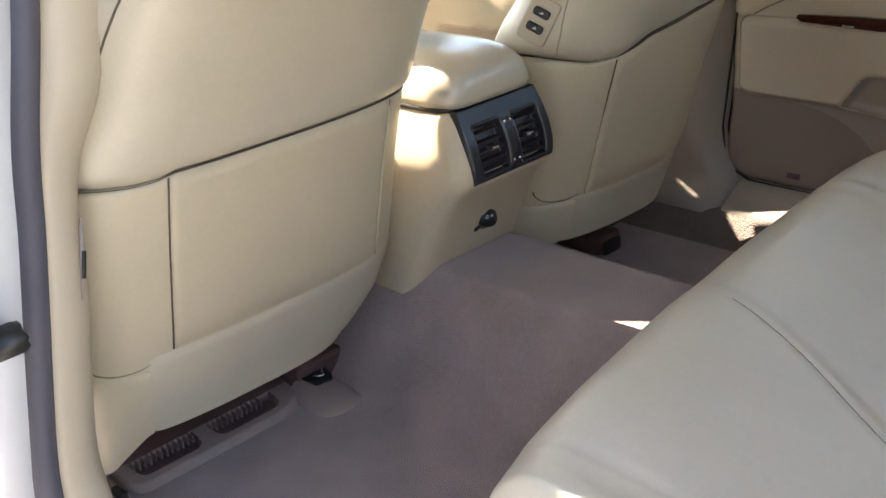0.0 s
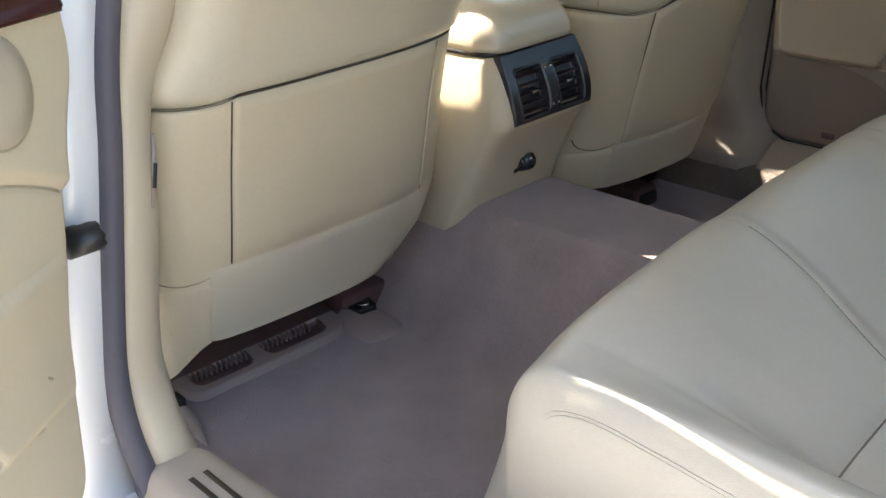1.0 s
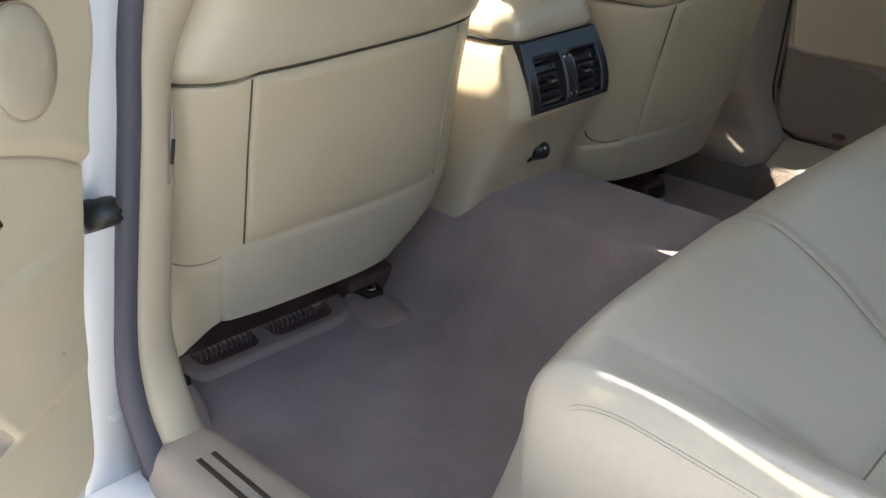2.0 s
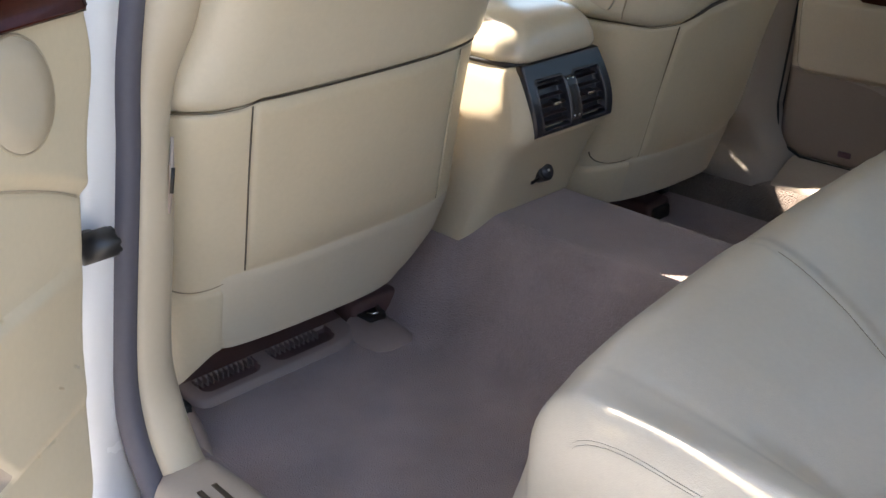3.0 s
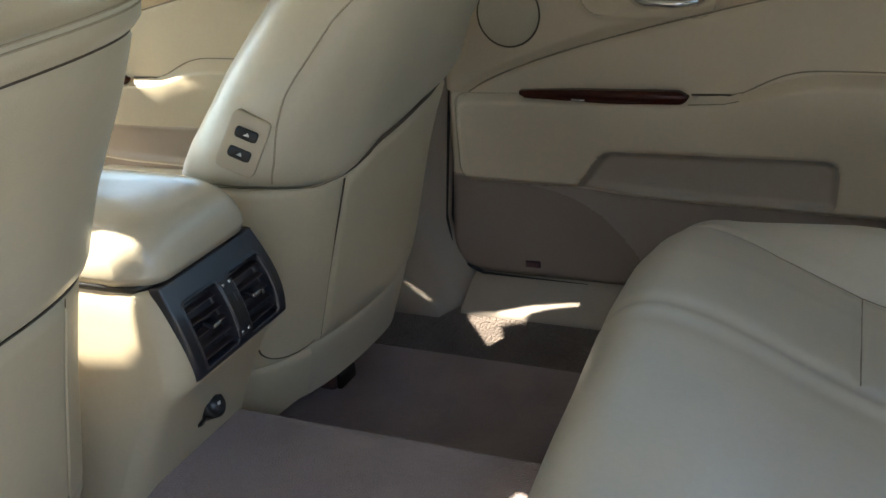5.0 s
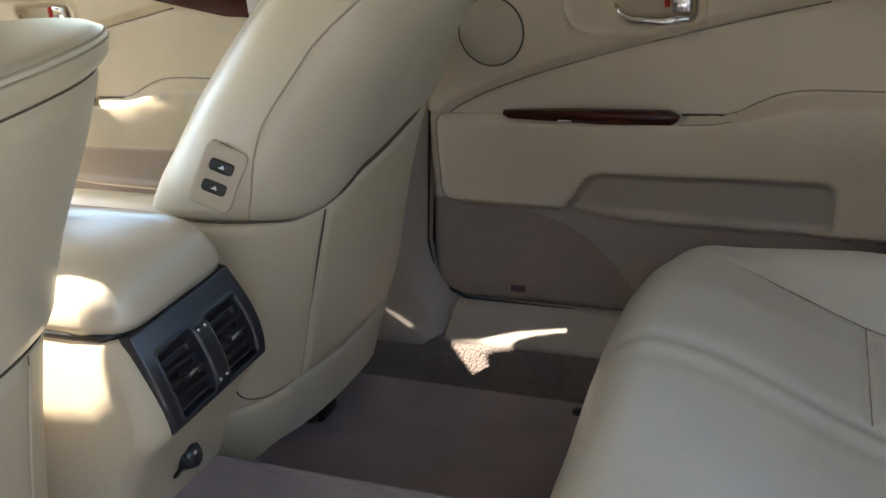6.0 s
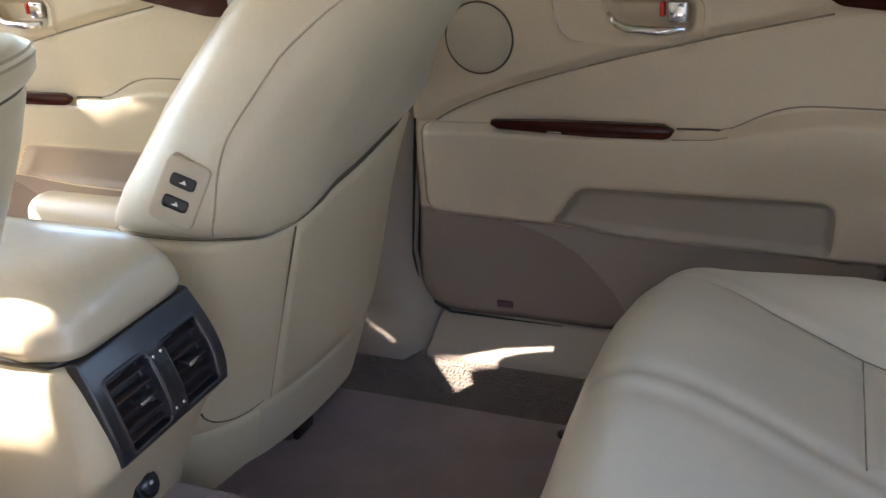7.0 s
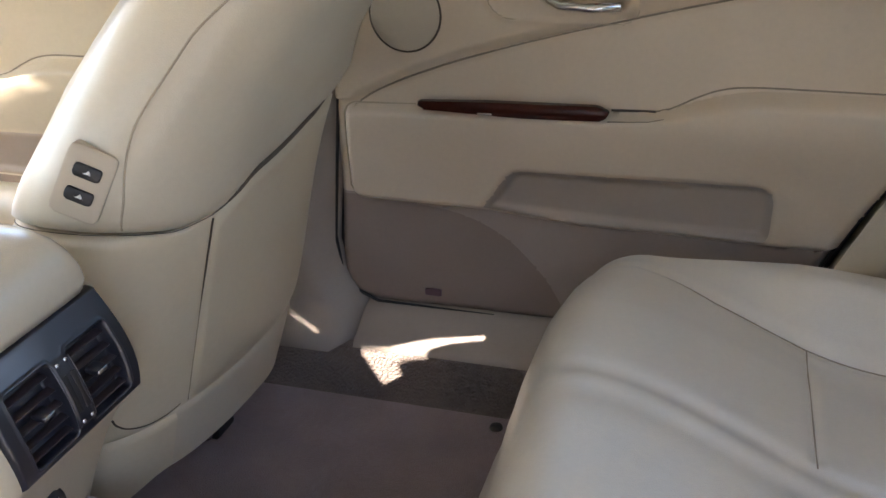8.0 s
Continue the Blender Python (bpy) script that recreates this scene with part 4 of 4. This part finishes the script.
    part("ledge_seam", bm_tube([skin(p.x, p.y, -0.0002) for p in smooth_path([(0.438, 0.457, 0), (0.46, 0.463, 0), (0.49, 0.478, 0), (0.52, 0.490, 0), (0.56, 0.496, 0), (0.65, 0.496, 0), (0.75, 0.495, 0)], 5)], 0.0014, 6), SEAM_DARK, door)
    hx, hz = (-0.048, -0.010) if shift else (0.0, 0.0)
    handle = part("inner_handle", bm_tube([(0.276 + hx, s * 0.742, 0.622 + hz), (0.288 + hx, s * 0.736, 0.608 + hz), (0.305 + hx, s * 0.730, 0.602 + hz), (0.35 + hx, s * 0.727, 0.600 + hz), (0.388 + hx, s * 0.730, 0.602 + hz)], [0.003, 0.005, 0.0065, 0.007, 0.006], 12), CHROME, door, "chrome door handle")
    part("lock_button", bm_box(0.362 + hx, 0.390 + hx, min(s * 0.735, s * 0.75), max(s * 0.735, s * 0.75), 0.610 + hz, 0.640 + hz, 0.003), CHROME, handle)
    part("lock_mark", bm_box(0.350 + hx, 0.357 + hx, min(s * 0.737, s * 0.75), max(s * 0.737, s * 0.75), 0.618 + hz, 0.638 + hz, 0.002), RED, handle)
    if n == "1":
        part("reflector", bm_box(0.075, 0.103, min(s * 0.752, s * 0.76), max(s * 0.752, s * 0.76), 0.119, 0.131, 0.002), REFLECT, door)
    # dark flange behind the trim, and the rubber seal round it
    part("trim_flange", bm_prism([(x, s * 0.772, z) for x, z in round_poly([(-0.094, 0.076), (0.60, 0.07), (0.685, 0.215), (0.765, 0.375), (0.955, 0.585), (0.955, 0.66), (-0.056, 0.66)] if seal else [(0.075, 0.10), (0.60, 0.10), (0.70, 0.30), (0.93, 0.60), (-0.02, 0.66)], 0.05)], (0, s * 0.004, 0)), BLACK, door)
    if seal:
        part("door_seal", bm_tube([(-0.035, s * 0.752, 0.70), (-0.043, s * 0.752, 0.48), (-0.076, s * 0.756, 0.21), (-0.070, s * 0.756, 0.15), (-0.045, s * 0.757, 0.112), (-0.01, s * 0.757, 0.096), (0.25, s * 0.757, 0.092), (0.60, s * 0.757, 0.095), (0.668, s * 0.757, 0.225), (0.75, s * 0.757, 0.38)], 0.003, 8), BLACK, door)
    for o in door.children:
        o.location.x += shift
    return door


SPEAKER = material("cream_speaker_mesh", (0.50, 0.43, 0.32), 0.7, 0.05, 0.5, 1600)
REFLECT = material("dark_red_reflector", (0.10, 0.05, 0.06), 0.3, 0.1)
tagged(car_door(1, "1"), "closed rear door with cream trim, walnut strip and chrome handle")
near_door = tagged(car_door(-1, "2", 0.0, False), "open white rear door with cream inner trim")
near_door.location = (0.03, -0.85, 0.145)
near_door.rotation_euler = (0, 0, radians(-54))
tagged(car_door(1, "3", -1.11, False), "closed front door with cream trim and walnut strip")
tagged(car_door(-1, "4", -1.11, False), "closed front door with cream trim and walnut strip")


# ---- near pillar, sills ----
pillar = thing("pillar", -0.03, -0.72, 0.1, "cream centre pillar trim beside a white painted door jamb", "pillar", kind="structure")
LINE = [(0.0, -0.665, 0.95), (0.0, -0.690, 0.76), (0.0, -0.728, 0.60), (0.0, -0.745, 0.50), (0.0, -0.772, 0.36), (0.0, -0.792, 0.25), (0.006, -0.80, 0.19), (0.020, -0.803, 0.14), (0.034, -0.802, 0.105), (0.050, -0.80, 0.075), (0.10, -0.795, 0.045), (0.9, -0.795, 0.04)]


strip = smooth_path(LINE)
part("weatherstrip", bm_tube(strip, 0.0165, 12), RUBBER, pillar)
# trim that follows the seal, from the seal inwards
rows_ = []
for k, p in enumerate(strip):
    if p.x > 0.085:
        break
    t = (strip[k + 1] - strip[max(0, k - 1)]).normalized()
    turn = float(smooth((0.22 - p.z) / 0.10))
    inn = Vector((0.25 * turn, 1.0, 0.25 * turn)).normalized()
    ahead = 0.026 * float(smooth((p.z - 0.56) / 0.10))
    grow = float(np.interp(p.z, (0.42, 0.47, 0.50, 0.525, 0.546, 0.568, 0.59, 0.612, 0.645, 0.68, 0.75, 0.95), (1.0, 0.92, 0.87, 0.88, 0.92, 0.99, 1.05, 1.09, 1.12, 1.13, 1.12, 1.08)))
    rows_.append([tuple(p + inn * u * grow + Vector((1, 0, 0)) * (o + ahead * u / 0.062)) for u, o in ((0.008, -0.03), (0.010, 0.002), (0.014, 0.010), (0.022, 0.014), (0.045, 0.010), (0.062, 0.0), (0.075, -0.02), (0.085, -0.06), (0.09, -0.14))])
part("pillar_trim", bm_grid(np.array(rows_)), PLASTIC, pillar)
part("belt_slot", bm_tube([(0.006, -0.690, 0.505), (0.007, -0.698, 0.46), (0.006, -0.708, 0.415)], [0.002, 0.0035, 0.002], 8), RAILTRIM, pillar)
part("slot_lip", bm_tube([(0.010, -0.696, 0.47), (0.010, -0.703, 0.44)], 0.0025, 8), BLACK, pillar)
part("jamb", bm_prism([(0.005, y, z) for y, z in ((-0.93, -0.15), (-0.80, -0.15), (-0.80, 0.2), (-0.775, 0.35), (-0.745, 0.5), (-0.72, 0.62), (-0.66, 0.98), (-0.70, 1.03), (-0.93, 0.70))], (-0.14, 0, 0)), PAINT, pillar)
sill = thing("door_sill", 0.4, -0.75, 0.06, "taupe plastic door sill with two grooves", "sill", kind="structure")
P = []
for x in np.concatenate([0.006 + 0.07 * (1 - np.cos(np.linspace(0, np.pi / 2, 16))), np.linspace(0.09, 0.95, 20)]):
    u = min(1.0, (x - 0.006) / 0.07)
    k = math.sqrt(1 - (1 - u) ** 2)
    y0, y1 = -0.764 - 0.056 * max(0.08, k) ** 0.9, -0.764 + (0.056 + 0.06 * min(0.3, max(0.0, x - 0.05))) * max(0.08, k) ** 0.9
    zt = 0.045 + 0.060 * max(0.05, k) ** 0.7
    row = []
    for a in np.linspace(0, np.pi, 33):
        c, h = math.cos(a), math.sin(a)
        row.append((x, (y0 + y1) / 2 - (y1 - y0) / 2 * math.copysign(abs(c) ** 0.62, c), 0.005 + (zt - 0.005) * max(0.0, h) ** 0.55))
    P.append(row)
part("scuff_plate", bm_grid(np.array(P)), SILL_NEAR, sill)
for y in (-0.776, -0.756):
    part("groove", bm_box(0.115, 0.9, y - 0.0035, y + 0.0035, 0.1043, 0.1056), GAP, sill)
part("sill_step", bm_box(0.105, 0.95, -0.868, -0.8225, 0.035, 0.066, 0.008, 3), RAILTRIM, sill, "grey rubber step strip")
part("foot_strip", bm_tube([(-0.235, -0.640, 0.012), (-0.18, -0.646, 0.014), (-0.12, -0.658, 0.012), (-0.07, -0.672, 0.004)], [0.016, 0.016, 0.014, 0.010], 12), RAILTRIM, pillar)
part("trim_clip", bm_box(-0.190, -0.160, -0.652, -0.640, 0.022, 0.040, 0.003, 2), BLACK, pillar)
quarter = thing("quarter_trim", 0.85, 0.76, 0.1, "cream trim panel behind the rear door", "trim", kind="structure")
part("trim_panel", bm_prism([(x, 0.785, z) for x, z in round_poly([(0.615, 0.02), (1.2, 0.02), (1.2, 0.66), (0.950, 0.66), (0.940, 0.595), (0.758, 0.378), (0.680, 0.222)], [0.02, 0.01, 0.01, 0.02, 0.05, 0.08, 0.05])], (0, -0.045, 0), 0.012, 3), VINYL, quarter)
fsill = thing("far_sill", 0.4, 0.73, 0.06, "taupe plastic door sill and pillar foot", "sill", kind="structure")
prof = [(0.80, 0.05), (0.795, 0.094), (0.77, 0.098), (0.750, 0.0945), (0.735, 0.090), (0.712, 0.076), (0.694, 0.066), (0.684, 0.061), (0.678, 0.056), (0.6755, 0.048), (0.675, -0.02)]
P = np.array([[(x, y, z) for y, z in prof] for x in np.linspace(-0.027, 0.95, 30)])
part("scuff_plate", bm_grid(P), SILL_SHADE, fsill)
P = []
for z, x1, y1 in ((-0.02, -0.029, 0.668), (0.04, -0.029, 0.6675), (0.056, -0.029, 0.669), (0.07, -0.029, 0.681), (0.0845, -0.029, 0.698), (0.0985, -0.029, 0.708), (0.112, -0.040, 0.713), (0.15, -0.064, 0.714), (0.2, -0.074, 0.713), (0.35, -0.055, 0.715), (0.48, -0.041, 0.715), (0.70, -0.034, 0.715)):
    d = min(0.03, 0.02 + 0.1 * max(0.0, z - 0.05))
    P.append([(x1, 0.80, z), (x1, 0.765, z), (x1 - 0.1 * d, y1 + 0.04, z), (x1 - d, y1 + 0.008, z), (x1 - 2 * d, y1, z), (-0.35, y1, z), (-0.35, 0.80, z)])
part("pillar_foot", bm_grid(np.array(P), close_v=True, cap=True), SILL_SHADE, fsill)

# ---- floor fittings ----
FIN = material("dark_vent_plastic", (0.175, 0.125, 0.117), 0.5, 0.06, 0.1, 1200)
VENT_TRIM = material("rosy_taupe_plastic", (0.285, 0.222, 0.205), 0.5, 0.06, 0.1, 1200)
fv = thing("floor_vent", -0.21, -0.47, 0.0, "taupe plastic floor vent under the seat", "vent")


xs, ys = np.linspace(-0.335, -0.166, 86), np.linspace(-0.640, -0.300, 171)
X, Y = np.meshgrid(xs, ys, indexing="ij")
slots = [round_poly([(-0.247, y0), (-0.247, y1), (-0.206, y1 - 0.004), (-0.206, y0 + 0.004)], [0.006, 0.006, 0.016, 0.016]) for y0, y1 in ((-0.606, -0.494), (-0.470, -0.346))]
hole = np.maximum(inside(X, Y, slots[0]), inside(X, Y, slots[1]))
edge = inside(X, Y, round_poly([(-0.335, -0.640), (-0.335, -0.300), (-0.208, -0.306), (-0.186, -0.350), (-0.186, -0.612), (-0.208, -0.632)], [0.01, 0.01, 0.03, 0.05, 0.03, 0.03]))
Z = 0.009 + np.clip(-0.17 - X, 0, 1) * 0.16 - (0.005 + 0.10 * np.clip(-0.206 - X, 0, 0.041) * 1.6) * smooth((hole + 0.0015) / 0.006) - 0.012 * np.clip(1 - edge / 0.008, 0, 1) ** 2
P = np.stack([X, Y, Z], -1)
for name, mat, mask in (("vent_base", VENT_TRIM, (edge > 0) & (hole <= 0) & (X > -0.249)), ("vent_slot", MAROON, hole > 0), ("vent_back", MAROON, (edge > 0) & (hole <= 0) & (X <= -0.249))):
    bm = bmesh.new()
    cells, keep = np.nonzero(mask[:-1, :-1]), {}
    for a, k in zip(*cells):
        quad = []
        for q in ((a, k), (a + 1, k), (a + 1, k + 1), (a, k + 1)):
            if q not in keep:
                keep[q] = bm.verts.new(P[q])
            quad.append(keep[q])
        bm.faces.new(quad)
    part(name, bm, mat, fv)
for y0, y1, n in ((-0.602, -0.500, 12), (-0.466, -0.372, 11)):
    for y in np.linspace(y0, y1, n):
        part("fin", bm_box(-0.2475, -0.231, y - 0.0014, y + 0.0014, 0.006, 0.0215, 0.0008), FIN, fv)
fv.location += Vector((-0.003, 0.010, 0.0))
rc = thing("rail_cover", -0.2, -0.26, 0.01, "taupe plastic seat rail end cover with a metal clip", "rail cover")
P = []
for x, w, z in ((-0.235, 0.043, 0.028), (-0.21, 0.046, 0.026), (-0.17, 0.048, 0.019), (-0.14, 0.044, 0.011), (-0.128, 0.030, 0.005), (-0.124, 0.012, 0.0)):
    P.append([(x, -0.268 + w * c, z * (1 - abs(c) ** 4) - 0.002) for c in np.linspace(-1, 1, 25)])
part("cover", bm_grid(np.array(P)), VENT_TRIM, rc)
part("cover_recess", bm_prism([(x, y, 0.020) for x, y in round_poly([(-0.240, -0.285), (-0.196, -0.278), (-0.192, -0.244), (-0.240, -0.232)], 0.006)], (0, 0, 0.0095), 0.002), BLACK, rc)
part("clip", bm_tube(smooth_path([(-0.215, -0.270, 0.031), (-0.203, -0.266, 0.033), (-0.200, -0.257, 0.033), (-0.212, -0.252, 0.033), (-0.222, -0.240, 0.034)]), 0.0022, 8), CHROME, rc)
part("rail_end", bm_box(-0.42, -0.225, -0.290, -0.180, -0.01, 0.048, 0.010, 3), MAROON, rc)
ck = thing("door_check", 0.02, -0.81, 0.41, "black door check strap on the jamb", "door check")
part("strap", bm_box(0.0, 0.048, -0.828, -0.802, 0.406, 0.426, 0.007, 4), BLACK, ck)
part("bracket", bm_prism([(x, -0.836, z) for x, z in round_poly([(0.028, 0.400), (0.056, 0.405), (0.062, 0.418), (0.055, 0.433), (0.030, 0.436)], 0.008)], (0, 0.042, 0), 0.006, 3), BLACK, ck)
part("pin", bm_tube([(0.045, -0.838, 0.418), (0.045, -0.843, 0.418)], [0.006, 0.004], 14), CHROME, ck)

rail = thing("seat_rail", -0.28, 0.49, -0.01, "dark maroon seat rail end on the carpet under the seat", "seat rail")
grommet = thing("carpet_grommet", 0.235, 0.603, -0.012, "dark round grommet in the carpet", "grommet")
part("ring", bm_tube([(0.235, 0.603, -0.013), (0.235, 0.603, -0.008)], [0.011, 0.009], 18), BLACK, grommet)
part("rail_body", bm_box(-0.42, -0.172, 0.452, 0.528, -0.013, 0.030, 0.012, 4), MAROON, rail)
part("end_cap", bm_box(-0.180, -0.164, 0.462, 0.518, -0.013, 0.018, 0.007, 3), BLACK, rail)
